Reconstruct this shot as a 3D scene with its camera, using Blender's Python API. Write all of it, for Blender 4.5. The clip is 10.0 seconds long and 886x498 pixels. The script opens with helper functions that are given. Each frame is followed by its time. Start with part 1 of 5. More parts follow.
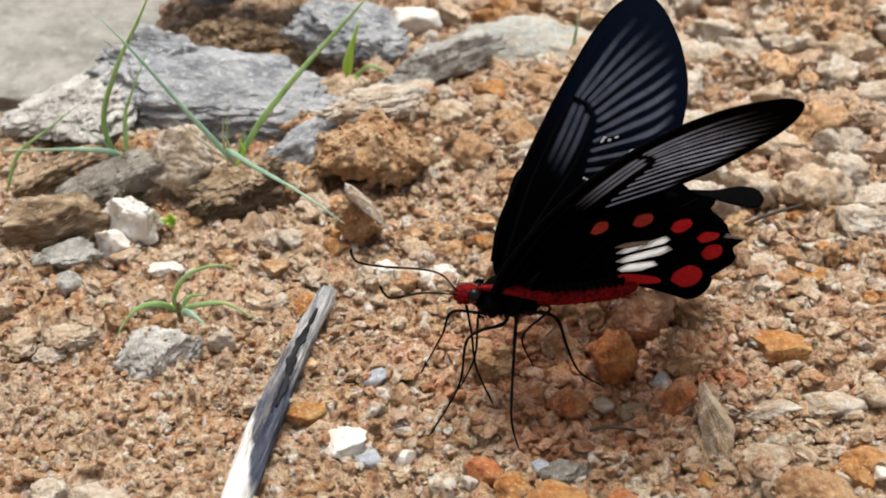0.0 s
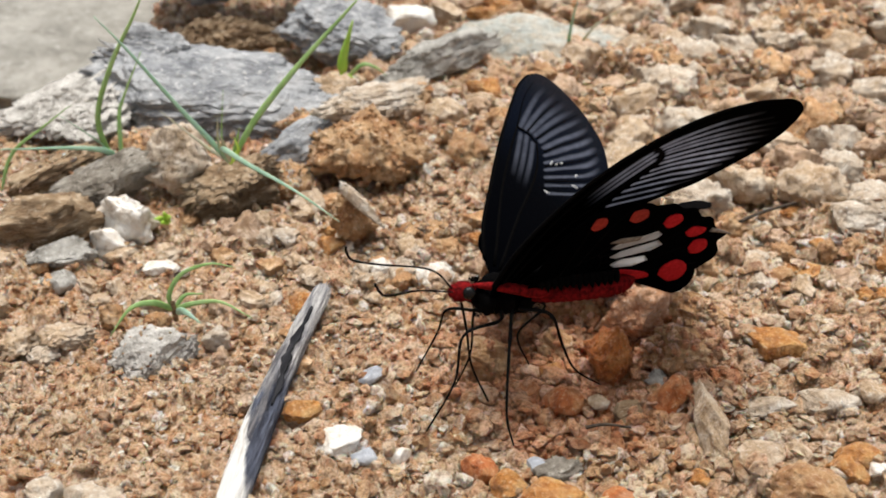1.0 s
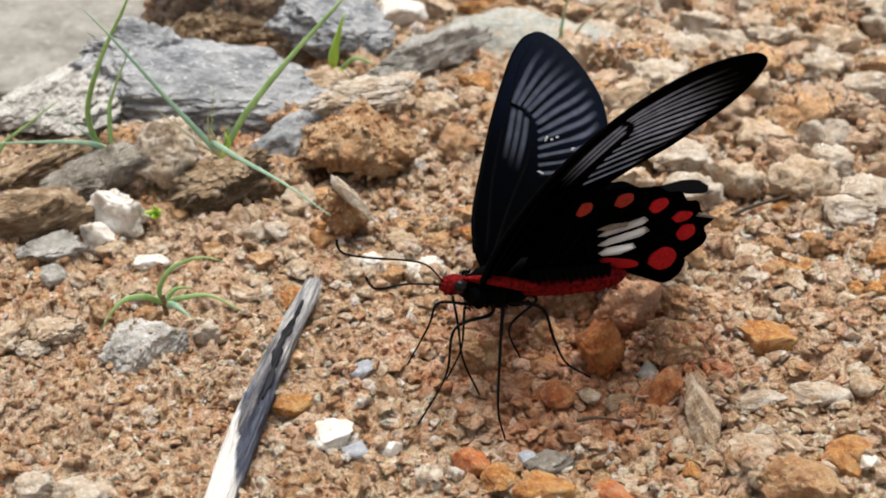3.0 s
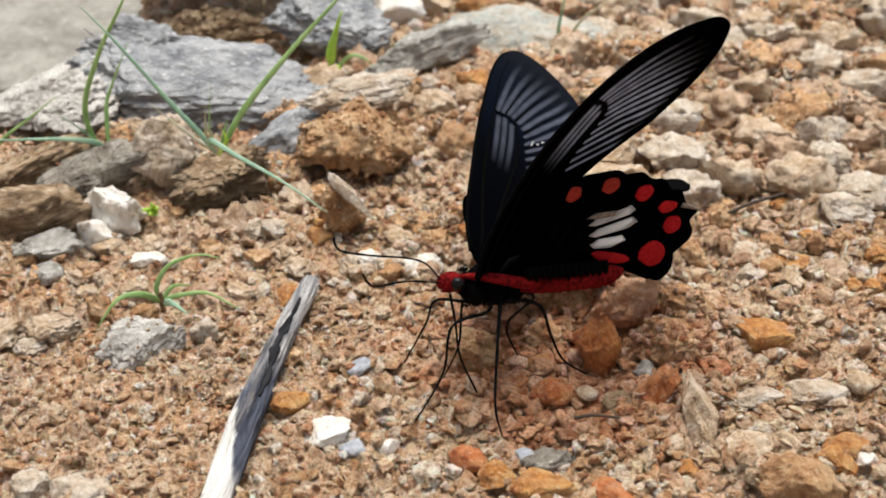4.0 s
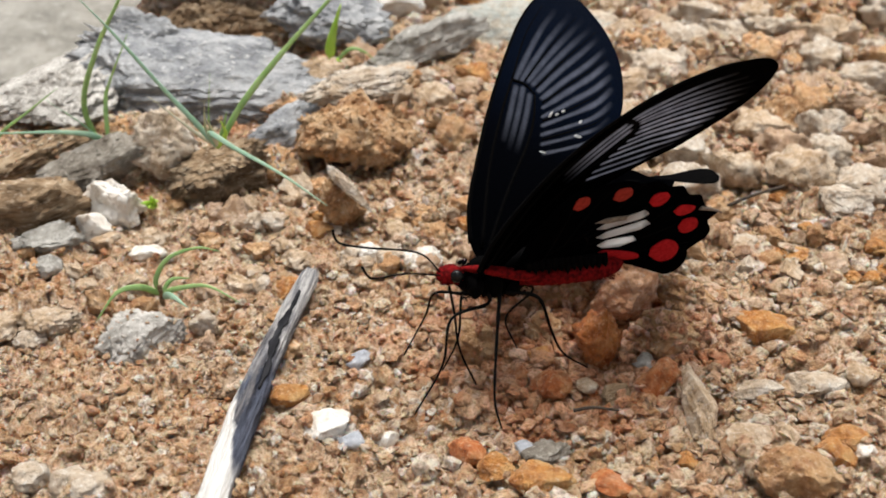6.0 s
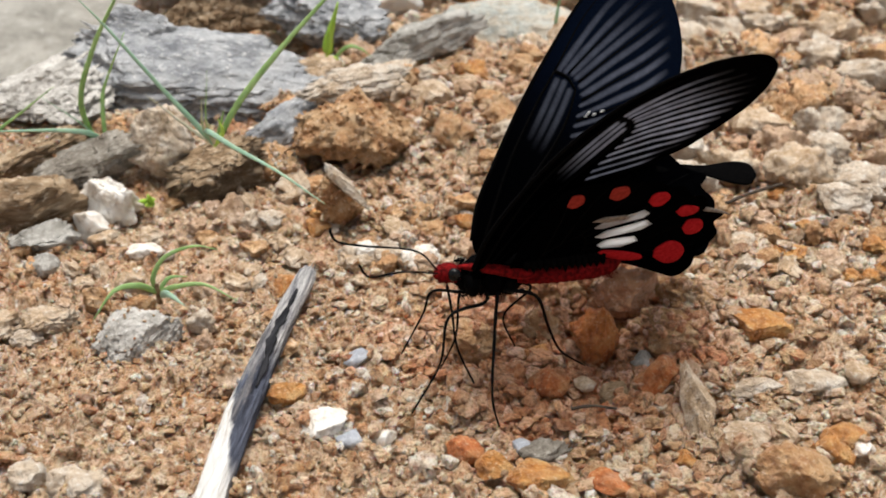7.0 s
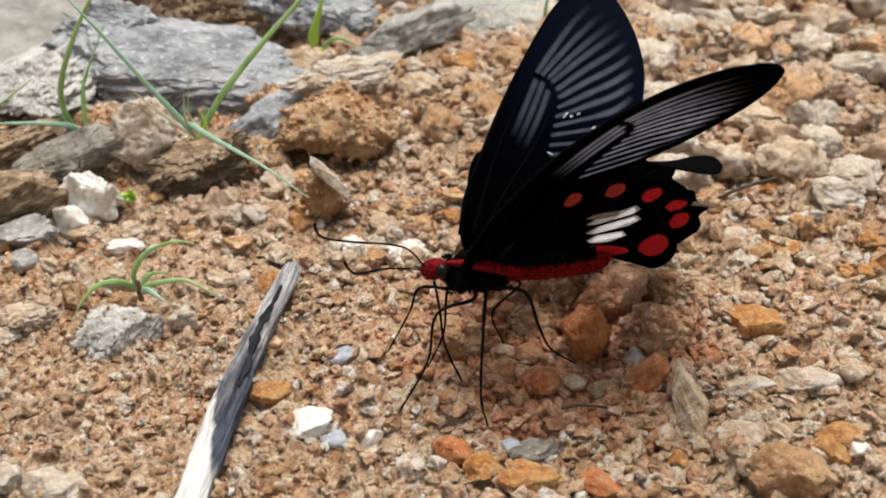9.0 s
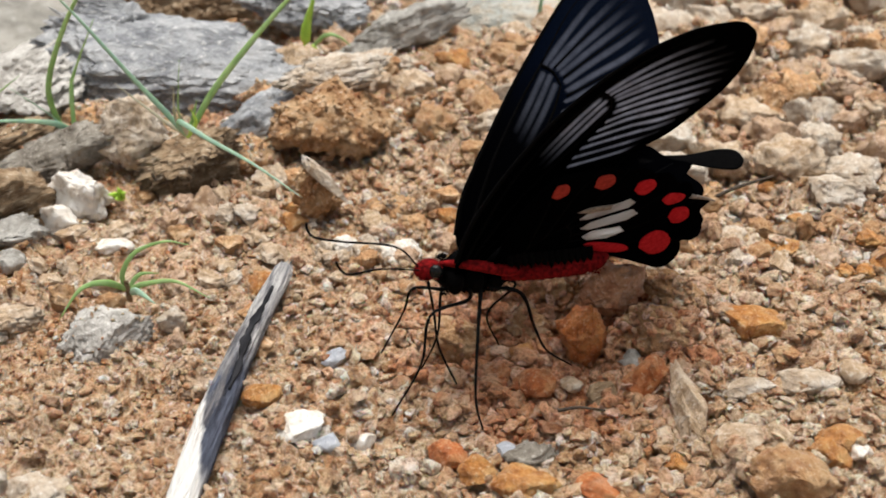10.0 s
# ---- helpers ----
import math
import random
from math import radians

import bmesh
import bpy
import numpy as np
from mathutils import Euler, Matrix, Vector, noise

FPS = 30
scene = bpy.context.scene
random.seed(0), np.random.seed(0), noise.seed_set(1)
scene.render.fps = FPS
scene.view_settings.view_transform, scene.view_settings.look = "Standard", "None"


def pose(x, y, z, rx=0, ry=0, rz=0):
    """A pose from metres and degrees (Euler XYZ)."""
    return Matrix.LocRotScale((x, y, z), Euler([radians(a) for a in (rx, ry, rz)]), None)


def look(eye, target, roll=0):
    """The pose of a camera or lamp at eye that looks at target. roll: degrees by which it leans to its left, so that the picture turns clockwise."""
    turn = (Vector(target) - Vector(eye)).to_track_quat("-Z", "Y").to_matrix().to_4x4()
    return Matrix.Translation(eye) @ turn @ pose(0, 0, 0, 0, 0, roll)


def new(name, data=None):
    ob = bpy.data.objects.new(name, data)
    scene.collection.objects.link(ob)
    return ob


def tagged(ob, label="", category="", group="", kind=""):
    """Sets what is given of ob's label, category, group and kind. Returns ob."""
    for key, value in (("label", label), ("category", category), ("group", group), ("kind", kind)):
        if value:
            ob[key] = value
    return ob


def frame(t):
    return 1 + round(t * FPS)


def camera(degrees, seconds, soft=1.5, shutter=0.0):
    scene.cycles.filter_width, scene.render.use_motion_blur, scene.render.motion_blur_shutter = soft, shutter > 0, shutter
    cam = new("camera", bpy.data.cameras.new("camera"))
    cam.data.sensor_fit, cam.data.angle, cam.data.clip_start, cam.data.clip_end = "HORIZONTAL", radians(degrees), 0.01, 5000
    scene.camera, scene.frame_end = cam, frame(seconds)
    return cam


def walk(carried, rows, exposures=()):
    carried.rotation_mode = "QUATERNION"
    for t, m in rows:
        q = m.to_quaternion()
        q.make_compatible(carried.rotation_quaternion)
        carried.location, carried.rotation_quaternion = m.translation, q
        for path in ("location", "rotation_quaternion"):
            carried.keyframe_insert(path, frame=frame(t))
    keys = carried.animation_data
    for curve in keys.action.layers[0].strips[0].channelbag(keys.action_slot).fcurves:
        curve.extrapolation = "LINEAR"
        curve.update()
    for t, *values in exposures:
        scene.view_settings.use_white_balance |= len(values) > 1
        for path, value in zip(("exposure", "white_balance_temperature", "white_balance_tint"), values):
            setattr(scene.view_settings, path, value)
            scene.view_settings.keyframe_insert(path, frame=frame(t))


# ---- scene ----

# The camera: a hand-held close view, a few centimetres above the gravel.
cam = camera(42.0, 10.0, soft=1.8)
cam.data.dof.use_dof = True
cam.data.dof.focus_distance = 0.178
cam.data.dof.aperture_fstop = 40.0
walk(cam, [
    (0, pose(-0.00050, -0.00008, 0.11398, 58.604, 0.166, 0.692)),
    (0.5, pose(-0.00041, 0.00001, 0.11404, 58.532, 0.195, 0.565)),
    (1, pose(-0.00043, -0.00007, 0.11390, 58.512, 0.177, 0.419)),
    (1.5, pose(-0.00024, -0.00008, 0.11356, 58.532, 0.143, 0.340)),
    (2, pose(-0.00028, -0.00003, 0.11314, 58.537, 0.072, 0.221)),
    (2.5, pose(-0.00032, -0.00006, 0.11323, 58.455, 0.030, 0.128)),
    (4, pose(-0.00013, 0.00010, 0.11321, 58.211, -0.045, -0.003)),
    (4.5, pose(0.00000, -0.00001, 0.11302, 58.123, 0.001, -0.001)),
    (5, pose(0.00000, -0.00000, 0.11300, 58.000, 0.000, 0.000)),
    (5.5, pose(0.00000, -0.00003, 0.11295, 57.970, 0.001, 0.000)),
    (7, pose(0.00019, 0.00036, 0.11282, 57.812, 0.000, -0.097)),
    (7.5, pose(0.00027, 0.00076, 0.11248, 57.761, -0.018, -0.190)),
    (8, pose(0.00004, 0.00152, 0.11188, 57.695, -0.163, -0.374)),
    (8.5, pose(0.00021, 0.00246, 0.11157, 57.591, -0.214, -0.461)),
    (9, pose(0.00030, 0.00382, 0.11091, 57.522, -0.304, -0.602)),
    (9.5, pose(0.00030, 0.00520, 0.11025, 57.455, -0.341, -0.758)),
    (10, pose(0.00040, 0.00659, 0.10953, 57.412, -0.398, -0.874)),
], exposures=((0.0, 0.11), (10.0, 0.08)))

# ---------------------------------------------------------------- light: bright hazy sky, very soft sun
world = bpy.data.worlds.new("sky")
scene.world = world
world.use_nodes = True
sky = world.node_tree.nodes.new("ShaderNodeTexSky")
sky.sky_type = "NISHITA"
sky.sun_disc = False
sky.sun_elevation = radians(78)
sky.sun_rotation = radians(6)
sky.dust_density = 4.0
back = world.node_tree.nodes["Background"]
back.inputs["Strength"].default_value = 0.104
veil = world.node_tree.nodes.new("ShaderNodeHueSaturation")  # thin white cloud over the whole sky
veil.inputs["Saturation"].default_value = 0.28
world.node_tree.links.new(sky.outputs["Color"], veil.inputs["Color"])
world.node_tree.links.new(veil.outputs["Color"], back.inputs["Color"])
sun = new("sun", bpy.data.lights.new("sun", "SUN"))
sun.data.energy, sun.data.angle, sun.data.color = 4.1, radians(36), (1.0, 0.965, 0.92)
sun.matrix_world = look((0.02, 0.20, 1.0), (0, 0, 0))

# ---------------------------------------------------------------- materials
def nodes_of(name, rough=0.8, spec=0.3):
    m = bpy.data.materials.new(name)
    m.use_nodes = True
    nt = m.node_tree
    b = nt.nodes["Principled BSDF"]
    b.inputs["Roughness"].default_value = rough
    b.inputs["Specular IOR Level"].default_value = spec
    return m, nt, b


def ramp_node(nt, stops, fac, mode="LINEAR"):
    r = nt.nodes.new("ShaderNodeValToRGB")
    r.color_ramp.interpolation = mode
    el = r.color_ramp.elements
    while len(el) < len(stops):
        el.new(0.5)
    for e, (p, c) in zip(el, stops):
        e.position, e.color = p, (*c, 1)
    nt.links.new(fac, r.inputs["Fac"])
    return r.outputs["Color"]


def noise_node(nt, scale, detail=6.0, rough=0.6, coord=None, stretch=None):
    n = nt.nodes.new("ShaderNodeTexNoise")
    n.inputs["Scale"].default_value = scale
    n.inputs["Detail"].default_value = detail
    n.inputs["Roughness"].default_value = rough
    c = coord or nt.nodes.new("ShaderNodeTexCoord").outputs["Object"]
    if stretch:
        mp = nt.nodes.new("ShaderNodeMapping")
        mp.inputs["Scale"].default_value = stretch
        nt.links.new(c, mp.inputs["Vector"])
        c = mp.outputs["Vector"]
    nt.links.new(c, n.inputs["Vector"])
    return n.outputs["Fac"]


def mix_node(nt, kind, fac, a, b):
    x = nt.nodes.new("ShaderNodeMix")
    x.data_type, x.blend_type = "RGBA", kind
    for sock, v in ((x.inputs[0], fac), (x.inputs[6], a), (x.inputs[7], b)):
        if isinstance(v, bpy.types.NodeSocket):
            nt.links.new(v, sock)
        elif isinstance(v, tuple):
            sock.default_value = (*v, 1)
        else:
            sock.default_value = v
    return x.outputs[2]


def bump_node(nt, b, height, dist, strength=1.0):
    u = nt.nodes.new("ShaderNodeBump")
    u.inputs["Distance"].default_value = dist
    u.inputs["Strength"].default_value = strength
    nt.links.new(height, u.inputs["Height"])
    nt.links.new(u.outputs["Normal"], b.inputs["Normal"])


GRAVEL = [(0.0, (0.20, 0.09, 0.045)), (0.09, (0.50, 0.25, 0.115)), (0.20, (0.68, 0.47, 0.30)), (0.30, (0.85, 0.70, 0.54)), (0.38, (0.58, 0.235, 0.10)),
          (0.45, (0.72, 0.49, 0.29)), (0.53, (0.38, 0.235, 0.135)), (0.61, (0.86, 0.72, 0.57)), (0.70, (0.64, 0.35, 0.18)), (0.79, (0.80, 0.62, 0.44)),
          (0.89, (0.90, 0.85, 0.76)), (0.955, (0.95, 0.94, 0.92))]


def earth_node(nt, pos, col):
    """One earth over ground and stones: dusty patches, and redder soil in a broad stain beneath the butterfly and in smaller ones elsewhere."""
    dust = ramp_node(nt, [(0.44, (0, 0, 0)), (0.72, (0.55, 0.55, 0.55))], noise_node(nt, 60, 4, 0.65, pos))
    col = mix_node(nt, "MIX", dust, col, (0.80, 0.68, 0.54))
    mp = nt.nodes.new("ShaderNodeMapping")
    mp.inputs["Location"].default_value = (-0.62, -4.75, 0)
    mp.inputs["Scale"].default_value = (30, 31, 12)
    nt.links.new(pos, mp.inputs["Vector"])
    ball = nt.nodes.new("ShaderNodeTexGradient")
    ball.gradient_type = "SPHERICAL"
    nt.links.new(mp.outputs["Vector"], ball.inputs["Vector"])
    both = nt.nodes.new("ShaderNodeMath")
    both.operation = "MULTIPLY_ADD"
    both.inputs[1].default_value = 0.62
    nt.links.new(ball.outputs["Fac"], both.inputs[0])
    nt.links.new(noise_node(nt, 85, 4, 0.6, pos), both.inputs[2])
    red = ramp_node(nt, [(0.56, (0, 0, 0)), (0.80, (0.75, 0.75, 0.75))], both.outputs[0])
    return mix_node(nt, "MULTIPLY", red, col, (0.96, 0.60, 0.44))


def gravel_mat(name, per_island, stops, attribute=""):
    m, nt, b = nodes_of(name, 0.36, 0.55)
    if attribute:
        at = nt.nodes.new("ShaderNodeAttribute")
        at.attribute_name = attribute
        rnd = at.outputs["Fac"]
    else:
        rnd = (nt.nodes.new("ShaderNodeNewGeometry").outputs["Random Per Island"] if per_island
               else nt.nodes.new("ShaderNodeObjectInfo").outputs["Random"])
    col = ramp_node(nt, stops, rnd)
    pos = nt.nodes.new("ShaderNodeNewGeometry").outputs["Position"]
    grain = noise_node(nt, 1300, 7, 0.72, pos)
    blot = noise_node(nt, 300, 5, 0.65, pos)
    dirt = ramp_node(nt, [(0.34, (0.42, 0.23, 0.095)), (0.46, (0.68, 0.46, 0.24)), (0.56, (0.82, 0.65, 0.44)), (0.70, (0.92, 0.82, 0.67))], blot)
    fac = ramp_node(nt, [(0.36, (0.15, 0.15, 0.15)), (0.62, (0.50, 0.50, 0.50))], noise_node(nt, 480, 5, 0.65, pos))
    col = mix_node(nt, "MIX", fac, col, dirt)
    col = earth_node(nt, pos, col)
    for tex, deep in ((grain, 0.85), (noise_node(nt, 620, 6, 0.7, pos), 0.7)):
        pits = ramp_node(nt, [(0.34, (0.16, 0.085, 0.04)), (0.43, (0.72, 0.60, 0.50)), (0.50, (1, 1, 1)), (0.72, (1.12, 1.12, 1.12))], tex)
        col = mix_node(nt, "MULTIPLY", deep, col, pits)
    nt.links.new(col, b.inputs["Base Color"])
    b.inputs["Subsurface Weight"].default_value = 0.25
    b.inputs["Subsurface Radius"].default_value = (0.0012, 0.0006, 0.0003)
    b.inputs["Subsurface Scale"].default_value = 1.0
    bump_node(nt, b, mix_node(nt, "MIX", 0.4, grain, blot), 0.0021, 1.0)
    return m


def rock_mat(name, low, mid, high, speck, scale=180.0, stretch=None, rough=0.8, relief=0.0012, dusty=0.0):
    m, nt, b = nodes_of(name, rough, 0.3 if rough > 0.4 else 0.55)
    big = noise_node(nt, scale, 7, 0.62, None, stretch)
    fine = noise_node(nt, scale * 5, 5, 0.7, None, stretch)
    col = ramp_node(nt, [(0.34, low), (0.5, mid), (0.66, high)], big)
    fac = ramp_node(nt, [(0.56, (0, 0, 0)), (0.66, (0.85, 0.85, 0.85))], fine)
    col = mix_node(nt, "MIX", fac, col, speck)
    if dusty > 0:
        pos = nt.nodes.new("ShaderNodeNewGeometry").outputs["Position"]
        cake = ramp_node(nt, [(0.38, (0.34, 0.19, 0.085)), (0.52, (0.60, 0.41, 0.22)), (0.66, (0.80, 0.66, 0.49))], noise_node(nt, 520, 5, 0.65, pos))
        fac = ramp_node(nt, [(0.42, (0, 0, 0)), (0.60, (dusty, dusty, dusty))], noise_node(nt, 290, 5, 0.65, pos))
        col = mix_node(nt, "MIX", fac, col, cake)
    pit = ramp_node(nt, [(0.30, (0.5, 0.46, 0.42)), (0.44, (1, 1, 1))], fine)
    col = mix_node(nt, "MULTIPLY", 0.75, col, pit)
    nt.links.new(col, b.inputs["Base Color"])
    both = mix_node(nt, "MIX", 0.5, big, fine)
    bump_node(nt, b, both, relief, 0.9)
    return m


M_PEBBLE = gravel_mat("pebble_stone", False, GRAVEL)
M_GRAVEL = gravel_mat("gravel_stone", True, GRAVEL)
M_SOIL = gravel_mat("sandy_soil", False, GRAVEL, "crumb")
M_GREY = rock_mat("grey_rock", (0.17, 0.178, 0.192), (0.37, 0.38, 0.392), (0.53, 0.532, 0.53), (0.74, 0.73, 0.71), 150, (0.8, 1, 2.0), 0.85, 0.0026)
M_PALEGREY = rock_mat("pale_grey_rock", (0.24, 0.225, 0.195), (0.43, 0.41, 0.37), (0.57, 0.55, 0.50), (0.74, 0.715, 0.67), 170, None, 0.85, 0.0026)
M_ROUGHGREY = rock_mat("rough_grey_brown_stone", (0.15, 0.125, 0.095), (0.32, 0.285, 0.235), (0.46, 0.42, 0.36), (0.62, 0.57, 0.49), 230, None, 0.85, 0.0026)
M_CHALK = rock_mat("chalky_grey_stone", (0.36, 0.335, 0.295), (0.60, 0.57, 0.52), (0.75, 0.72, 0.66), (0.88, 0.86, 0.81), 190, None, 0.8, 0.0026)
M_PALESAND = rock_mat("pale_dusty_rock", (0.17, 0.16, 0.14), (0.25, 0.24, 0.21), (0.33, 0.315, 0.28), (0.40, 0.385, 0.35), 70)
M_CLOD = rock_mat("brown_clod", (0.40, 0.16, 0.06), (0.68, 0.39, 0.19), (0.82, 0.59, 0.37), (0.90, 0.76, 0.58), 190, None, 0.85, 0.003, dusty=0.5)
M_ROSE = rock_mat("rose_brown_stone", (0.48, 0.17, 0.075), (0.72, 0.37, 0.20), (0.84, 0.53, 0.35), (0.92, 0.74, 0.60), 260, None, 0.32, 0.003, dusty=0.3)
M_AMBER = rock_mat("rust_orange_stone", (0.44, 0.10, 0.018), (0.72, 0.23, 0.05), (0.82, 0.37, 0.12), (0.90, 0.58, 0.32), 300, None, 0.32, 0.003, dusty=0.15)
M_RUST = rock_mat("rust_brown_earth", (0.36, 0.15, 0.06), (0.64, 0.36, 0.17), (0.80, 0.57, 0.35), (0.92, 0.80, 0.64), 260, None, 0.8, 0.0032, dusty=0.5)
M_LAYER = rock_mat("layered_brown_stone", (0.14, 0.08, 0.04), (0.33, 0.225, 0.13), (0.50, 0.385, 0.26), (0.68, 0.58, 0.45), 130, (0.7, 1, 4.5), 0.8, 0.002)
M_TAN = rock_mat("tan_stone", (0.46, 0.30, 0.17), (0.68, 0.52, 0.365), (0.82, 0.71, 0.575), (0.92, 0.87, 0.78), 240, None, 0.6, 0.0024, dusty=0.45)
M_CREAM = rock_mat("cream_stone", (0.50, 0.37, 0.255), (0.74, 0.635, 0.51), (0.86, 0.79, 0.69), (0.93, 0.905, 0.86), 220, None, 0.55, 0.0028, dusty=0.40)
M_ORANGE = rock_mat("orange_stone", (0.42, 0.13, 0.025), (0.70, 0.30, 0.075), (0.82, 0.50, 0.20), (0.88, 0.68, 0.44), 330, None, 0.35, 0.0028, dusty=0.25)
M_PEACH = rock_mat("peach_stone", (0.34, 0.13, 0.045), (0.55, 0.30, 0.13), (0.66, 0.44, 0.24), (0.76, 0.60, 0.44), 300, None, 0.38, 0.0022, dusty=0.35)
M_RED = rock_mat("rust_red_stone", (0.26, 0.07, 0.022), (0.47, 0.14, 0.04), (0.58, 0.26, 0.10), (0.60, 0.42, 0.27), 330, None, 0.45, dusty=0.3)
M_PINK = rock_mat("pinkish_stone", (0.40, 0.23, 0.14), (0.60, 0.41, 0.28), (0.74, 0.57, 0.43), (0.86, 0.74, 0.62), 240, None, 0.7, 0.0024, dusty=0.5)
M_WHITE = rock_mat("white_quartz", (0.66, 0.56, 0.44), (0.84, 0.79, 0.71), (0.90, 0.88, 0.83), (0.93, 0.92, 0.89), 200, None, 0.35)
M_BLUEGREY = rock_mat("blue_grey_pebble", (0.32, 0.34, 0.38), (0.44, 0.46, 0.50), (0.54, 0.56, 0.59), (0.62, 0.62, 0.62), 260)
M_GREENGREY = rock_mat("greenish_grey_rock", (0.26, 0.275, 0.25), (0.41, 0.425, 0.39), (0.52, 0.525, 0.48), (0.66, 0.65, 0.60), 150, None, 0.8, 0.002, dusty=0.35)


def leaf_mat(name, a, c):
    m, nt, b = nodes_of(name, 0.45, 0.4)
    n = noise_node(nt, 260, 4, 0.6, None, (1, 1, 0.3))
    nt.links.new(ramp_node(nt, [(0.35, a), (0.65, c)], n), b.inputs["Base Color"])
    b.inputs["Subsurface Weight"].default_value = 0.15
    b.inputs["Subsurface Radius"].default_value = (0.001, 0.0015, 0.0004)
    b.inputs["Subsurface Scale"].default_value = 0.6
    bump_node(nt, b, n, 0.0003, 0.5)
    return m


M_GRASS = leaf_mat("grass_green", (0.20, 0.34, 0.11), (0.34, 0.50, 0.20))
M_BLUEGRASS = leaf_mat("blue_green_grass", (0.22, 0.38, 0.27), (0.34, 0.50, 0.37))
M_SPROUT = leaf_mat("fresh_sprout_green", (0.36, 0.60, 0.07), (0.52, 0.76, 0.14))
M_DRY = leaf_mat("dry_grass", (0.42, 0.40, 0.28), (0.55, 0.52, 0.40))

# ---------------------------------------------------------------- mesh helpers
def mesh_ob(name, verts, faces, mat, parent=None, label="", smooth=True):
    """One mesh object from vertices and faces, under a thing if one is given."""
    me = bpy.data.meshes.new(name)
    me.from_pydata([tuple(v) for v in verts], [], [tuple(f) for f in faces])
    me.materials.append(mat)
    if smooth:
        me.polygons.foreach_set("use_smooth", [True] * len(me.polygons))
    me.update()
    ob = new(name, me)
    if parent is not None:
        ob.parent = parent
    if label:
        tagged(ob, label)
    return ob


def smooth_line(pts, steps):
    """A Catmull-Rom line through the points."""
    p = [np.array(q, float) for q in pts]
    p = [2 * p[0] - p[1]] + p + [2 * p[-1] - p[-2]]
    out = []
    for i in range(1, len(p) - 2):
        for k in range(steps):
            u = k / steps
            a, b, c, d = p[i - 1], p[i], p[i + 1], p[i + 2]
            out.append(0.5 * (2 * b + (c - a) * u + (2 * a - 5 * b + 4 * c - d) * u * u + (3 * b - a - 3 * c + d) * u ** 3))
    out.append(p[-2])
    return np.array(out)


def loft(line, half, thick, facing, sides=8):
    """A closed tube along a line: half widths and thicknesses per step, the broad side turned to facing."""
    n = len(line)
    half, thick = np.broadcast_to(half, n), np.broadcast_to(thick, n)
    tan = np.gradient(line, axis=0)
    tan /= np.linalg.norm(tan, axis=1)[:, None] + 1e-12
    verts, faces = [], []
    for i in range(n):
        s = np.cross(tan[i], facing)
        s /= np.linalg.norm(s) + 1e-12
        u = np.cross(s, tan[i])
        for k in range(sides):
            a = 2 * math.pi * k / sides
            verts.append(line[i] + s * half[i] * math.cos(a) + u * thick[i] * math.sin(a))
    for i in range(n - 1):
        for k in range(sides):
            j = (k + 1) % sides
            faces.append((i * sides + k, i * sides + j, (i + 1) * sides + j, (i + 1) * sides + k))
    faces += [tuple(range(sides))[::-1], tuple(range((n - 1) * sides, n * sides))]
    return verts, faces


def ico(level):
    bm = bmesh.new()
    bmesh.ops.create_icosphere(bm, subdivisions=level, radius=1.0)
    v = np.array([x.co[:] for x in bm.verts])
    f = np.array([[q.index for q in x.verts] for x in bm.faces])
    bm.free()
    return v, f


ICO = {k: ico(k) for k in (1, 2, 3, 4, 5, 6)}
RNG = np.random.default_rng(7)


def lattice(n, seed):
    return np.random.default_rng(seed).random((n, n))


LAT = [lattice(256, 11 + k) for k in range(6)]


def vnoise(x, y, size, k):
    """Smooth value noise of -1..1 with bumps of the given size."""
    u, v = np.asarray(x) / size + 37.3 * k, np.asarray(y) / size + 11.7 * k
    i, j = np.floor(u).astype(int), np.floor(v).astype(int)
    fu, fv = u - i, v - j
    fu, fv = fu * fu * (3 - 2 * fu), fv * fv * (3 - 2 * fv)
    g = LAT[k]
    a, b, c, d = g[i % 256, j % 256], g[(i + 1) % 256, j % 256], g[i % 256, (j + 1) % 256], g[(i + 1) % 256, (j + 1) % 256]
    return 2 * ((a * (1 - fu) + b * fu) * (1 - fv) + (c * (1 - fu) + d * fu) * fv) - 1


def step(x, a, b):
    u = np.clip((np.asarray(x) - a) / (b - a), 0, 1)
    return u * u * (3 - 2 * u)


def ground_z(x, y):
    """The lie of the gravel: nearly level, gently uneven, falling away behind the rock ledge."""
    x, y = np.asarray(x, float), np.asarray(y, float)
    near = 1 - step(np.hypot(x, y - 0.2), 0.25, 0.45)
    z = 0.0014 * vnoise(x, y, 0.045, 0) * near + 0.0008 * vnoise(x, y, 0.014, 1) * near
    z = z - 0.05 * step(y, 0.245, 0.295) * step(-x - 0.1 * (y - 0.245), 0.076, 0.090)
    return z - 0.0012


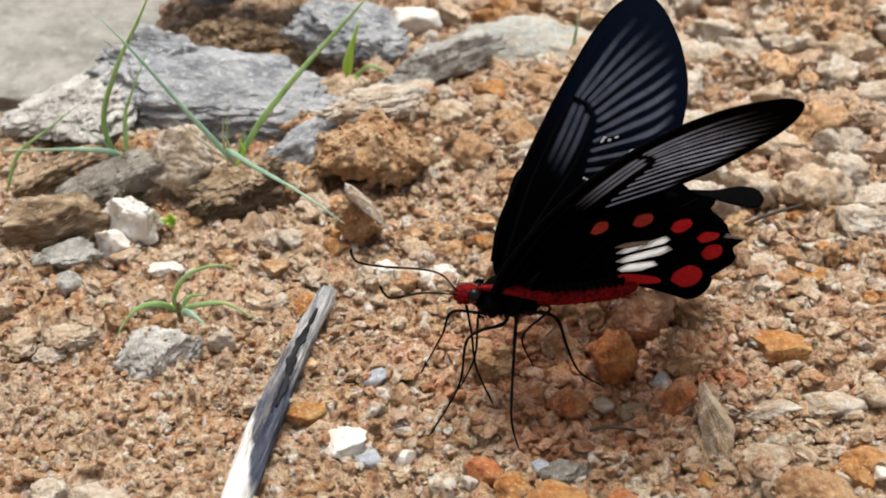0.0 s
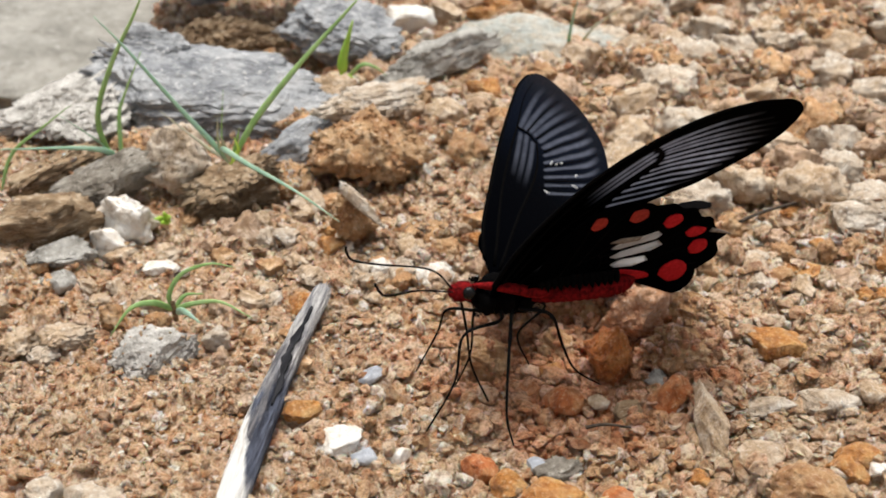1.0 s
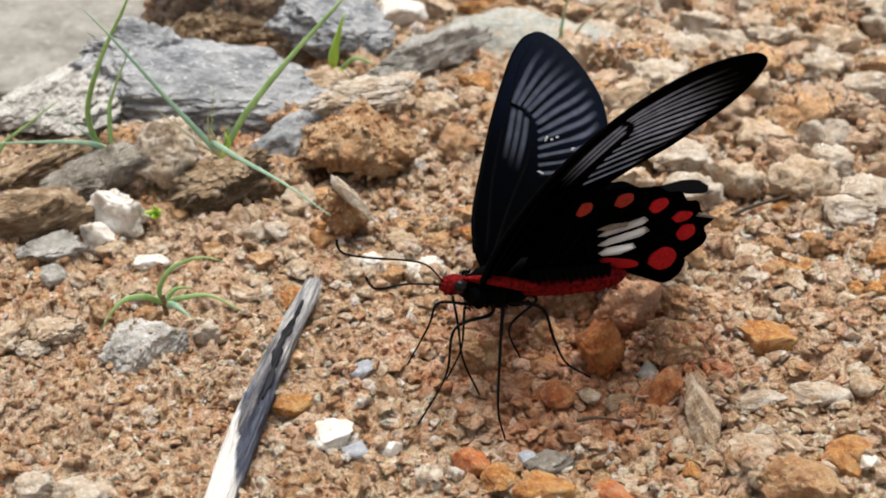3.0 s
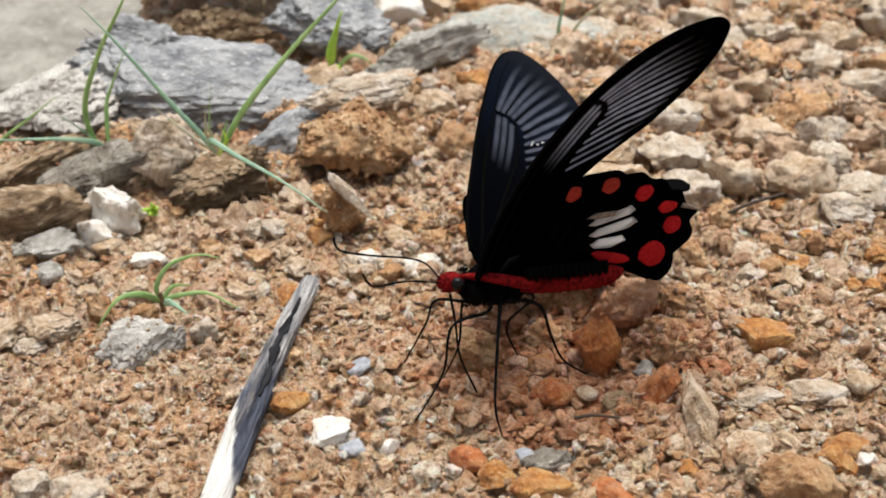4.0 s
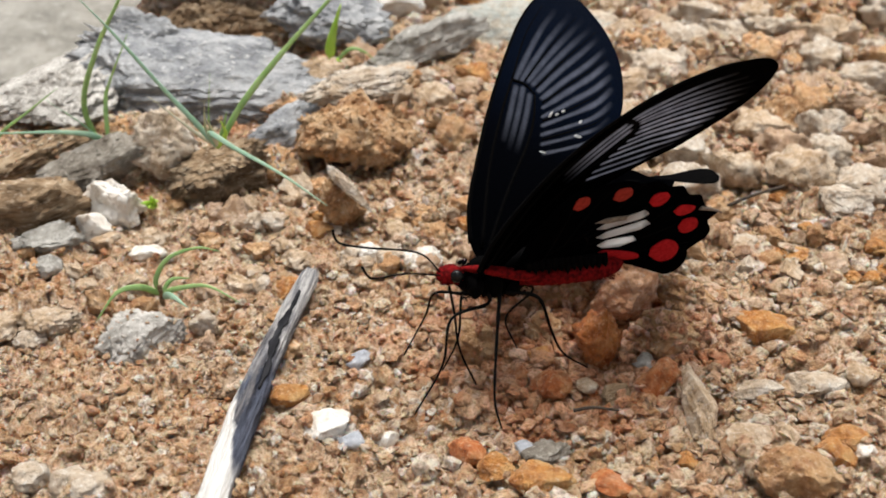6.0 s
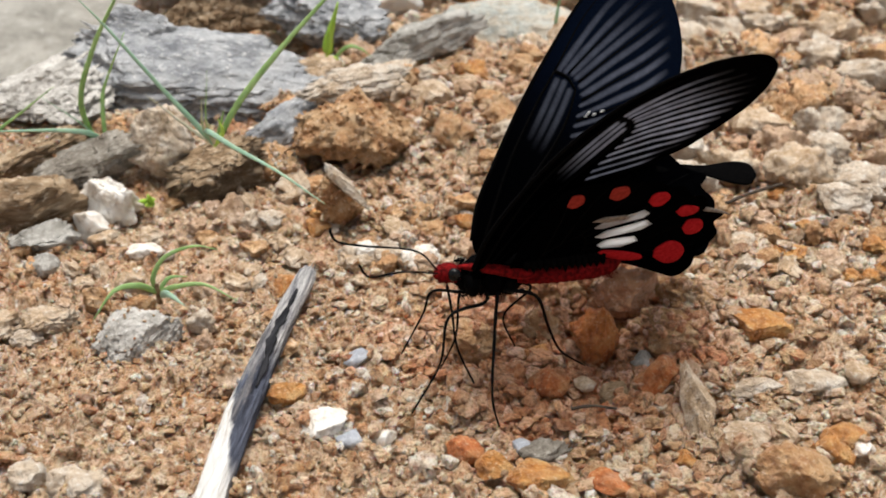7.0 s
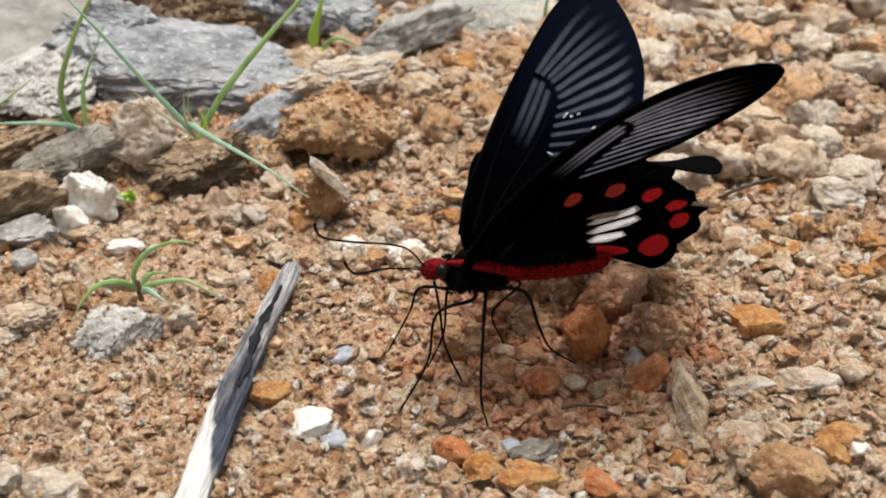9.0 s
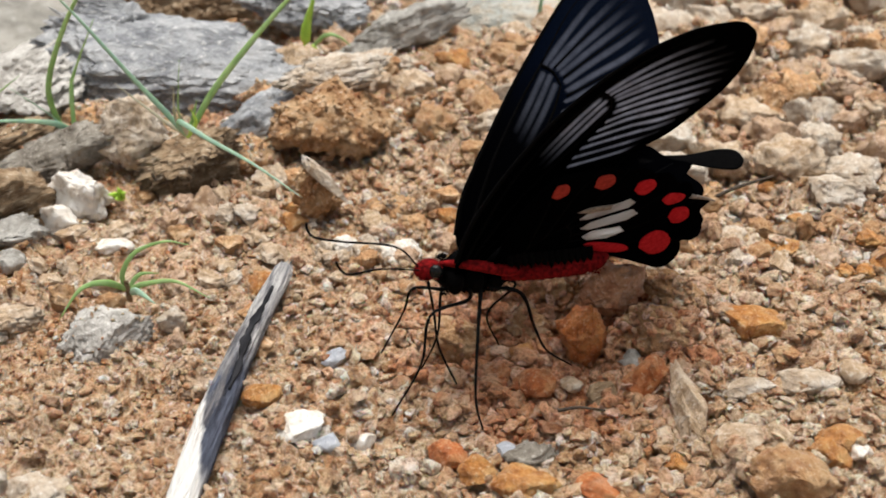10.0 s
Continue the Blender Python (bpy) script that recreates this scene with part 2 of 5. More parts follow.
def crumbs(x, y):
    """Crumbs of grit baked together, from 8 mm lumps down to coarse sand: their height, and a number for each crumb's colour."""
    x, y = np.asarray(x, float), np.asarray(y, float)
    near = 1 - step(np.hypot(x, y - 0.2), 0.2, 0.4)
    px = x + 0.0011 * vnoise(x, y, 0.0038, 4) + 0.0004 * vnoise(x, y, 0.0013, 2)
    py = y + 0.0011 * vnoise(x, y, 0.0038, 5) + 0.0004 * vnoise(x, y, 0.0013, 3)
    z, tint = np.zeros(x.shape), 0.5 + 0.5 * vnoise(x, y, 0.002, 1)
    for size, high, k, share in ((0.0085, 0.0020, 0, 0.34), (0.0046, 0.0014, 1, 0.50), (0.0027, 0.0010, 2, 0.70), (0.0016, 0.0005, 3, 0.85), (0.0009, 0.00028, 4, 0.9)):
        u, v = px / size + 17.1 * k, py / size + 5.3 * k
        i0, j0 = np.floor(u).astype(int), np.floor(v).astype(int)
        best = np.full(x.shape, 9.0)
        ci, cj, du, dv = i0.copy(), j0.copy(), np.zeros(x.shape), np.zeros(x.shape)
        for di in (-1, 0, 1):
            for dj in (-1, 0, 1):
                a, b = (i0 + di) % 256, (j0 + dj) % 256
                fu, fv = i0 + di + LAT[k][a, b] - u, j0 + dj + LAT[(k + 1) % 6][a, b] - v
                d = np.hypot(fu, fv)
                hit = d < best
                best = np.where(hit, d, best)
                ci, cj, du, dv = np.where(hit, a, ci), np.where(hit, b, cj), np.where(hit, fu, du), np.where(hit, fv, dv)
        r1, r2, r3 = LAT[(k + 2) % 6][ci, cj], LAT[(k + 3) % 6][ci, cj], LAT[(k + 4) % 6][ci, cj]
        body = np.clip((1 - (best / (0.45 + 0.30 * r1)) ** 2) * 1.2, 0, 1) ** 0.8
        body = body * (0.45 + 0.55 * r3) * (1 + 0.9 * ((r1 - 0.5) * du + (r3 - 0.5) * dv)) * (r2 < share)
        z += high * body
        tint = np.where(body > 0.2, (r1 * 7.13 + r3 * 3.7) % 1.0, tint)
    return (z - 0.0012) * near * (1 + 0.9 * step(x, 0.0, 0.04) * step(y, 0.17, 0.22)), tint * near + 0.47 * (1 - near)


# ---------------------------------------------------------------- ground: one sheet to the horizon
def ground_sheet():
    far = np.cumsum(0.0012 * 1.6 ** np.arange(1, 22))
    ys = [0.088]
    while ys[-1] < 0.340:
        ys.append(ys[-1] + 0.00034 + 0.0022 * (ys[-1] - 0.088))
    ys = np.concatenate([(0.088 - far)[::-1], ys, ys[-1] + far])
    half = 0.020 + 0.40 * (0.85 * np.clip(ys, 0.088, 0.345) + 0.06)
    us = np.linspace(-1, 1, 500)
    X = np.concatenate([-half[:, None] - far[::-1][None, :], half[:, None] * us[None, :] + 0.003, half[:, None] + 0.006 + far[None, :]], 1)
    Y = np.repeat(ys[:, None], X.shape[1], 1)
    high, tint = crumbs(X, Y)
    Z = ground_z(X, Y) + high
    V = np.stack([X, Y, Z], -1).reshape(-1, 3)
    ny, nx = X.shape
    idx = np.arange(nx * ny).reshape(ny, nx)
    F = np.stack([idx[:-1, :-1], idx[:-1, 1:], idx[1:, 1:], idx[1:, :-1]], -1).reshape(-1, 4)
    ob = mesh_ob("ground", V.tolist(), F.tolist(), M_SOIL)
    col = ob.data.attributes.new("crumb", "FLOAT", "POINT")
    col.data.foreach_set("value", tint.ravel().astype(np.float32))
    return tagged(ob, "sandy orange-brown soil covered with loose gravel", "ground", kind="structure")


GROUND = ground_sheet()

# ---------------------------------------------------------------- stones
def stone_shape(level, seed, cuts=9, rough=0.10, lumps=2.0, fine=0.0, strata=0.0, deep=0.55, rug=0.0):
    """A worn, faceted stone of unit half sizes."""
    rng = np.random.default_rng(seed)
    v, f = ICO[level]
    v = v.copy()
    for _ in range(cuts):
        n = rng.normal(size=3)
        n /= np.linalg.norm(n)
        over = np.maximum(0, v @ n - rng.uniform(deep, 0.86))
        v -= over[:, None] * n
    off = Vector(rng.uniform(-50, 50, 3))
    if rough > 0:
        d = [noise.fractal(Vector(p) * lumps + off, 1.0, 2.1, 4 if level < 4 else 6) for p in v]
        v *= (1 + rough * np.array(d))[:, None]
    if fine > 0:
        d = [abs(noise.noise(Vector(p) * lumps * 4 + off)) for p in v]
        v *= (1 - fine * np.array(d))[:, None]
    if fine > 0 and level > 4:
        d = [noise.fractal(Vector(p) * lumps * 9 + off, 0.9, 2.0, 4) for p in v]
        v *= (1 + 0.35 * fine * np.array(d))[:, None]
    if strata > 0:
        bend = np.array([noise.noise(Vector(p) * 1.3 + off) for p in v])
        q = v[:, 2] * 7 + 1.6 * bend + 0.8 * v[:, 0]
        saw = q - np.floor(q)
        v[:, :2] *= (1 + strata * (saw ** 2 - 0.5))[:, None]
    if rug > 0:
        d = [noise.voronoi(Vector(p) * lumps * 2.2 + off)[0][0] + 0.5 * noise.voronoi(Vector(p) * lumps * 5 + off)[0][0] for p in v]
        v *= (1 + rug * (0.45 - np.array(d)))[:, None]
    lo, hi = v.min(0), v.max(0)
    return (v - (lo + hi) / 2) / ((hi - lo) / 2), f


def rock(name, label, category, x, y, w, d, h, mat, seed, turn=0.0, tilt=0.0, lean=0.0, level=4, cuts=10, rough=0.12, lumps=2.0,
         fine=0.04, sink=0.3, lift=0.0, strata=0.0, rug=0.14):
    """A stone of its own, w wide, d deep, h high, sunk into the ground by a part of its height."""
    v, f = stone_shape(level, seed, cuts, rough, lumps, fine * 1.5, strata, 0.5, rug)
    v = v * (w / 2, d / 2, h / 2)
    ob = mesh_ob(name, v, f.tolist(), mat)
    ob.matrix_world = pose(x, y, float(ground_z(x, y)) + h * (0.5 - sink) + lift, tilt, lean, turn)
    if len(label.split()) < 4:
        label += " lying among the gravel"
    return tagged(ob, label, category)


def crust(ob, count, lo, hi, seed, mat=None):
    """Grit and small stones baked into a clod of earth, as a part of it."""
    rng = np.random.default_rng(seed)
    me = ob.data
    co = np.empty(len(me.vertices) * 3, np.float32)
    no = np.empty(len(me.vertices) * 3, np.float32)
    me.vertices.foreach_get("co", co)
    me.vertices.foreach_get("normal", no)
    co, no = co.reshape(-1, 3), no.reshape(-1, 3)
    pick = rng.choice(np.nonzero(no[:, 2] > -0.5)[0], count)
    shapes = [stone_shape(1, 700 + k, 4, 0.15, 2.2, 0, 0, 0.45) for k in range(8)]
    V, F, n = [], [], len(shapes[0][0])
    for i, k in enumerate(pick):
        v, f = shapes[i % 8]
        s = (lo + (hi - lo) * rng.random() ** 1.8) / 2
        q, _ = np.linalg.qr(rng.normal(size=(3, 3)))
        V.append((v * (s, s * 0.8, s * 0.65)) @ q.T + co[k] + no[k] * s * 0.15)
        F.append(f + i * n)
    return mesh_ob("grit_crust", np.concatenate(V).tolist(), np.concatenate(F).tolist(), mat or M_GRAVEL, ob, "crumbs of grit stuck in the earth", False)


# the ledge of larger rocks behind
rock("rock", "large grey weathered rock slab with a pale rim", "rock", -0.0530, 0.2400, 0.064, 0.028, 0.0080, M_GREY, 3, 4, 26, 5, 6, 18, 0.18, 1.8, 0.09, 0.0, 0.0052, 0.02, 0.15)
crust(rock("clod", "brown earth that carries the grey slab", "clod", -0.0530, 0.2430, 0.054, 0.022, 0.0115, M_CLOD, 11, 3, 0, 0, 5, 6, 0.16, 2.4, 0.08, 0.2), 300, 0.0006, 0.0024, 40)
rock("rock", "pale grey rough end of the rock slab", "rock", -0.0880, 0.2390, 0.040, 0.030, 0.0105, M_CHALK, 59, -8, 18, -14, 6, 16, 0.16, 1.8, 0.08, 0.0, 0.0022, 0.05, 0.18)
rock("rock", "jagged grey peak of the rock ledge", "rock", -0.0690, 0.2500, 0.020, 0.013, 0.0240, M_GREY, 5, 20, 10, 12, 5, 18, 0.18, 2.0, 0.08, 0.12, 0, 0.08)
rock("rock", "grey rock ledge with a hollow beneath it", "rock", -0.0600, 0.3120, 0.078, 0.040, 0.032, M_GREY, 8, -4, -12, 0, 6, 14, 0.20, 1.8, 0.08, 0.0, 0.005, 0.12)
rock("rock", "dark grey upright side of the rock ledge", "rock", -0.0955, 0.2900, 0.013, 0.024, 0.0250, M_ROUGHGREY, 9, 8, 0, 0, 5, 14, 0.20, 1.8, 0.08, 0.15, 0, 0.10)
crust(rock("clod", "crumbling brown earth in the hollow of the rock ledge", "clod", -0.0560, 0.2915, 0.036, 0.020, 0.0120, M_LAYER, 13, 0, 0, 0, 5, 6, 0.2, 2.4, 0.1, 0.25), 300, 0.0006, 0.0028, 41, M_LAYER)
rock("rock", "grey boulder with a pale shoulder", "rock", -0.0300, 0.2820, 0.034, 0.024, 0.0175, M_GREY, 14, 20, 0, 6, 6, 13, 0.16, 1.9, 0.07, 0.22, 0.0016)
rock("rock", "long pale grey stone slanting out of the gravel", "rock", -0.0065, 0.2725, 0.041, 0.013, 0.0110, M_PALEGREY, 21, 24, 6, -9, 5, 12, 0.16, 2.2, 0.07, 0.25, 0.0012, 0.10)
rock("rock", "flat pale greenish grey stone behind the gravel", "rock", 0.0210, 0.2920, 0.052, 0.034, 0.0105, M_GREENGREY, 22, 4, 8, -3, 5, 12, 0.16, 2.0, 0.06, 0.40)
rock("stone", "whitish stone beside the grey boulder", "stone", -0.0125, 0.3060, 0.016, 0.010, 0.0090, M_WHITE, 157, 0, 0, 0, 4, 12, 0.14, 1.8, 0.05, 0.2)
crust(rock("clod", "crumbly rust-brown clod of earth and grit", "clod", -0.0180, 0.2190, 0.029, 0.024, 0.0165, M_RUST, 31, 10, 26, 6, 5, 9, 0.18, 2.4, 0.12, 0.12), 700, 0.0004, 0.0016, 42, M_RUST)
rock("stone", "pale crusted plate on top of the brown clod", "stone", -0.0178, 0.2252, 0.026, 0.011, 0.0050, M_CREAM, 33, 8, 18, -3, 5, 9, 0.28, 3.0, 0.14, 0.0, 0.0096)
rock("stone", "flat grey stone lying against the brown clod", "stone", -0.0330, 0.2200, 0.022, 0.013, 0.0085, M_GREY, 35, 18, 12, -14, 5, 12, 0.16, 1.8, 0.08, 0.2, 0.002, 0.08)
crust(rock("clod", "brown crumbly earth below the grey stone", "clod", -0.0345, 0.2110, 0.014, 0.009, 0.0070, M_RUST, 36, 0, 0, 0, 4, 7, 0.2, 2.4, 0.1, 0.25), 160, 0.0005, 0.0018, 50)
rock("rock", "layered brown stone with weathered strata", "rock", -0.0452, 0.2040, 0.0225, 0.016, 0.0125, M_LAYER, 41, 6, 4, -8, 6, 9, 0.16, 2.0, 0.08, 0.25, 0, 0.28)
rock("stone", "pale rough lump of stone beside the strata", "stone", -0.0563, 0.2115, 0.0150, 0.014, 0.0155, M_CREAM, 43, 0, 22, 16, 5, 12, 0.18, 2.2, 0.10, 0.08)
rock("rock", "rounded brown boulder at the foot of the ledge", "rock", -0.0785, 0.1945, 0.0240, 0.018, 0.0130, M_LAYER, 47, -8, 0, -10, 5, 9, 0.16, 2.0, 0.08, 0.22, 0, 0.08)
rock("rock", "slanting grey-brown stone slab", "rock", -0.0725, 0.2080, 0.028, 0.012, 0.0082, M_ROUGHGREY, 53, 20, 16, -16, 5, 12, 0.14, 1.8, 0.07, 0.10, 0.0006, 0.2)
crust(rock("clod", "dark earth under the grey slab", "clod", -0.0635, 0.2240, 0.026, 0.014, 0.0100, M_CLOD, 57, 0, 0, 0, 5, 6, 0.16, 2.4, 0.08, 0.3), 380, 0.0006, 0.0024, 43)
crust(rock("clod", "brown earth behind the slanting slab", "clod", -0.0850, 0.2170, 0.030, 0.012, 0.0095, M_LAYER, 58, 18, 0, -14, 5, 6, 0.16, 2.4, 0.08, 0.3, 0, 0.2), 120, 0.0006, 0.0020, 44)
rock("stone", "white angular quartz stone", "stone", -0.0632, 0.1930, 0.0128, 0.0090, 0.0120, M_WHITE, 61, -20, 16, 34, 5, 22, 0.22, 1.8, 0.10, 0.12, 0, 0.0, 0.10)
rock("stone", "pale flake under the white quartz", "stone", -0.0660, 0.1880, 0.0085, 0.0050, 0.0060, M_WHITE, 63, 10, 0, 40, 4, 22, 0.1, 1.8, 0.05, 0.15)
crust(rock("clod", "upright crumb of brown earth", "clod", -0.0190, 0.1905, 0.0092, 0.0070, 0.0128, M_RUST, 67, 0, 18, -6, 5, 8, 0.22, 2.6, 0.12, 0.08), 260, 0.0004, 0.0012, 45, M_RUST)
rock("stone", "thin pale sliver of stone leaning on the earth crumb", "stone", -0.0172, 0.1885, 0.0125, 0.0026, 0.0022, M_CREAM, 68, -16, 0, 40, 4, 9, 0.12, 2.0, 0.05, 0.0, 0.0088)
crust(rock("stone", "grey flaky stone beside the seedling", "stone", -0.0494, 0.1525, 0.0155, 0.0115, 0.0068, M_CHALK, 71, 10, 24, -10, 5, 14, 0.16, 2.0, 0.07, 0.25, 0, 0.12, 0.08), 60, 0.0004, 0.0010, 46)
crust(rock("stone", "rough pinkish stone beside the stick", "stone", -0.0332, 0.1410, 0.0090, 0.007, 0.0062, M_PINK, 73, 0, 0, 0, 5, 8, 0.2, 2.4, 0.08, 0.25), 110, 0.0005, 0.0014, 55)
rock("rock", "flat pale dusty rock on the lower ground", "rock", -0.170, 0.450, 0.240, 0.230, 0.026, M_PALESAND, 60, 0, 0, 0, 5, 8, 0.10, 1.4, 0.03, 0.5)
rock("stone", "long pale stone below the brown boulder", "stone", -0.0735, 0.1830, 0.0145, 0.0070, 0.0056, M_PALEGREY, 62, 12, 0, -6, 5, 10, 0.18, 2.0, 0.08, 0.25, 0, 0.1)
rock("stone", "small tan stone wedged beside the clod", "stone", -0.0285, 0.2030, 0.0090, 0.0070, 0.0065, M_TAN, 64, 10, 0, 10, 4, 10, 0.15, 2.2, 0.07, 0.3)
rock("stone", "pale brown stone at the end of the slab", "stone", -0.0290, 0.2440, 0.0150, 0.0110, 0.0150, M_TAN, 66, 0, 0, 0, 5, 10, 0.2, 2.2, 0.10, 0.2)
crust(rock("clod", "brown earth between slab and sprout", "clod", -0.0350, 0.2330, 0.0150, 0.0100, 0.0090, M_CLOD, 65, 0, 0, 0, 4, 7, 0.2, 2.4, 0.10, 0.25), 160, 0.0005, 0.0020, 56)
crust(rock("rock", "broad reddish lump of baked earth in the bank", "rock", 0.0890, 0.2440, 0.026, 0.016, 0.0130, M_PINK, 69, -6, 4, 0, 5, 10, 0.22, 2.4, 0.12, 0.25), 160, 0.0006, 0.0024, 57)
rock("stone", "rust-brown stone in the bank", "stone", 0.0780, 0.2360, 0.0130, 0.0090, 0.0095, M_CLOD, 70, 8, 0, 0, 5, 10, 0.16, 2.0, 0.08, 0.25)

# stones round the butterfly
rock("stone", "large rounded pinkish orange stone", "stone", 0.0495, 0.1200, 0.0124, 0.0100, 0.0086, M_PEACH, 81, 15, 0, 0, 5, 10, 0.16, 1.6, 0.05, 0.22)
rock("stone", "long slanting pale tan stone", "stone", 0.0384, 0.1335, 0.0052, 0.0165, 0.0082, M_TAN, 83, 14, 20, 16, 5, 12, 0.12, 1.8, 0.05, 0.2)
rock("stone", "rust-red angular stone", "stone", 0.0333, 0.1400, 0.0074, 0.0062, 0.0082, M_RED, 87, 0, 12, 0, 4, 10, 0.14, 1.8, 0.03, 0.25)
rock("stone", "upright rust-orange stone beside the butterfly", "stone", 0.0247, 0.1490, 0.0080, 0.0066, 0.0112, M_AMBER, 89, -8, 10, -8, 5, 14, 0.18, 2.2, 0.07, 0.15, 0, 0, 0.12)
rock("stone", "angular pinkish brown stone under the abdomen", "stone", 0.0306, 0.1605, 0.0128, 0.0085, 0.0118, M_ROSE, 92, 12, 16, -24, 5, 16, 0.14, 2.0, 0.07, 0.18, 0, 0, 0.16)
crust(rock("clod", "dark brown clump of earth", "clod", 0.0425, 0.1625, 0.0140, 0.0090, 0.0072, M_CLOD, 93, -14, 0, 8, 5, 7, 0.18, 2.8, 0.10, 0.3), 130, 0.0006, 0.0024, 45)
crust(rock("clod", "lumpy dark brown clump of cemented grit", "clod", 0.0361, 0.1514, 0.0108, 0.0085, 0.0086, M_CLOD, 94, 10, 0, 10, 5, 6, 0.2, 3.0, 0.12, 0.25), 150, 0.0006, 0.0022, 51)
crust(rock("clod", "ochre crumbly earth under the body", "clod", 0.0214, 0.1665, 0.0120, 0.0070, 0.0058, M_PEACH, 96, 6, 0, 0, 5, 6, 0.2, 3.0, 0.12, 0.3), 60, 0.0010, 0.0030, 52)
crust(rock("clod", "dark brown clod behind the legs", "clod", 0.0175, 0.1565, 0.0074, 0.0060, 0.0060, M_CLOD, 98, 0, 0, 0, 4, 7, 0.18, 2.8, 0.10, 0.3), 40, 0.0008, 0.0022, 53)
rock("stone", "small salmon-pink stone by the legs", "stone", 0.0176, 0.1412, 0.0060, 0.0050, 0.0044, M_RED, 181, 20, 0, 0, 4, 9, 0.12, 2.0, 0.06, 0.3)
rock("stone", "small salmon-pink stone by the legs", "stone", 0.0156, 0.1490, 0.0042, 0.0040, 0.0038, M_ORANGE, 182, 0, 0, 0, 4, 8, 0.10, 2.0, 0.05, 0.25)
rock("stone", "rust-red crumb of stone by the legs", "stone", 0.0124, 0.1442, 0.0056, 0.0045, 0.0038, M_RED, 183, 10, 0, 0, 4, 9, 0.14, 2.2, 0.06, 0.25)
rock("stone", "yellowish glassy stone", "stone", 0.0496, 0.1272, 0.0054, 0.0048, 0.0054, M_TAN, 184, 0, 0, 10, 4, 10, 0.08, 1.8, 0.04, 0.25)
rock("stone", "orange-brown stone beside a white crumb", "stone", 0.0562, 0.1246, 0.0068, 0.0055, 0.0052, M_ORANGE, 185, 20, 0, 0, 4, 9, 0.12, 1.8, 0.05, 0.25)
rock("pebble", "white crumb of quartz", "pebble", 0.0610, 0.1252, 0.0034, 0.0030, 0.0028, M_WHITE, 186, 0, 0, 0, 3, 9, 0.1, 1.8, 0.0, 0.2)
rock("pebble", "small orange pebble", "pebble", 0.0350, 0.1236, 0.0040, 0.0034, 0.0032, M_ORANGE, 187, 0, 0, 0, 3, 8, 0.08, 1.8, 0.0, 0.25)
rock("stone", "olive-brown glassy stone", "stone", 0.0268, 0.1384, 0.0052, 0.0044, 0.0040, M_LAYER, 188, 30, 0, 0, 4, 9, 0.10, 1.8, 0.05, 0.3)
rock("pebble", "cream-white pebble beside the rust-red stone", "pebble", 0.0322, 0.1462, 0.0044, 0.0034, 0.0030, M_PALEGREY, 189, 0, 0, 0, 4, 8, 0.1, 1.8, 0.03, 0.2)
rock("pebble", "cream-white pebble by the hind leg", "pebble", 0.0226, 0.1412, 0.0036, 0.0028, 0.0022, M_TAN, 190, 0, 0, 0, 3, 8, 0.08, 1.8, 0.0, 0.2)
rock("stone", "ochre stone with a dark notch", "stone", 0.0534, 0.1555, 0.0108, 0.0075, 0.0048, M_ORANGE, 95, -12, 0, 0, 4, 10, 0.1, 1.8, 0.04, 0.25)
rock("stone", "flat whitish crusted stone", "stone", 0.0765, 0.1970, 0.0165, 0.0120, 0.0076, M_CREAM, 97, -20, 0, 8, 5, 10, 0.2, 2.4, 0.08, 0.35)
rock("stone", "pale upright flake of stone", "stone", 0.0585, 0.2660, 0.0082, 0.0050, 0.0080, M_CREAM, 99, 30, 0, 30, 4, 10, 0.09, 1.6, 0.03, 0.2)
crust(rock("rock", "rough brown rock", "rock", 0.0473, 0.2720, 0.0225, 0.0150, 0.0125, M_CLOD, 101, 0, 0, 0, 5, 8, 0.15, 2.2, 0.07, 0.3), 435, 0.0006, 0.0027, 46)
rock("stone", "knobbly pale stone", "stone", 0.0841, 0.2305, 0.0130, 0.0100, 0.0095, M_CREAM, 103, 0, 0, 0, 4, 8, 0.16, 2.4, 0.07, 0.25)
rock("stone", "thin pale chip of stone", "stone", 0.0537, 0.1818, 0.0100, 0.0060, 0.0030, M_CREAM, 105, 5, 0, 0, 4, 9, 0.08, 1.8, 0.03, 0.2)
rock("pebble", "white pebble with an orange stain", "pebble", -0.0172, 0.1318, 0.0074, 0.0055, 0.0040, M_WHITE, 107, 10, 0, 0, 4, 8, 0.07, 1.5, 0.02, 0.2)
rock("pebble", "blue-grey pebble", "pebble", -0.0133, 0.1293, 0.0042, 0.0038, 0.0030, M_BLUEGREY, 109, 0, 0, 0, 3, 9, 0.08, 1.6, 0.0, 0.25)
rock("pebble", "small white pebble", "pebble", -0.0086, 0.1305, 0.0044, 0.0036, 0.0026, M_WHITE, 111, 0, 0, 0, 3, 9, 0.07, 1.6, 0.0, 0.25)
rock("pebble", "ochre pebble against the stick", "pebble", -0.0236, 0.1384, 0.0064, 0.0044, 0.0038, M_ORANGE, 113, 12, 0, 0, 4, 8, 0.07, 1.5, 0.02, 0.2)
rock("pebble", "rounded rust-red pebble", "pebble", 0.0036, 0.1268, 0.0058, 0.0050, 0.0044, M_RED, 115, 0, 0, 0, 4, 8, 0.06, 1.4, 0.02, 0.2)
rock("pebble", "rounded orange-brown pebble", "pebble", 0.0077, 0.1234, 0.0058, 0.0050, 0.0044, M_ORANGE, 117, 30, 0, 0, 4, 8, 0.06, 1.4, 0.02, 0.2)
rock("stone", "lumpy ochre stone", "stone", 0.0140, 0.1210, 0.0100, 0.0060, 0.0040, M_ORANGE, 119, -4, 0, 0, 4, 7, 0.13, 2.2, 0.04, 0.25)
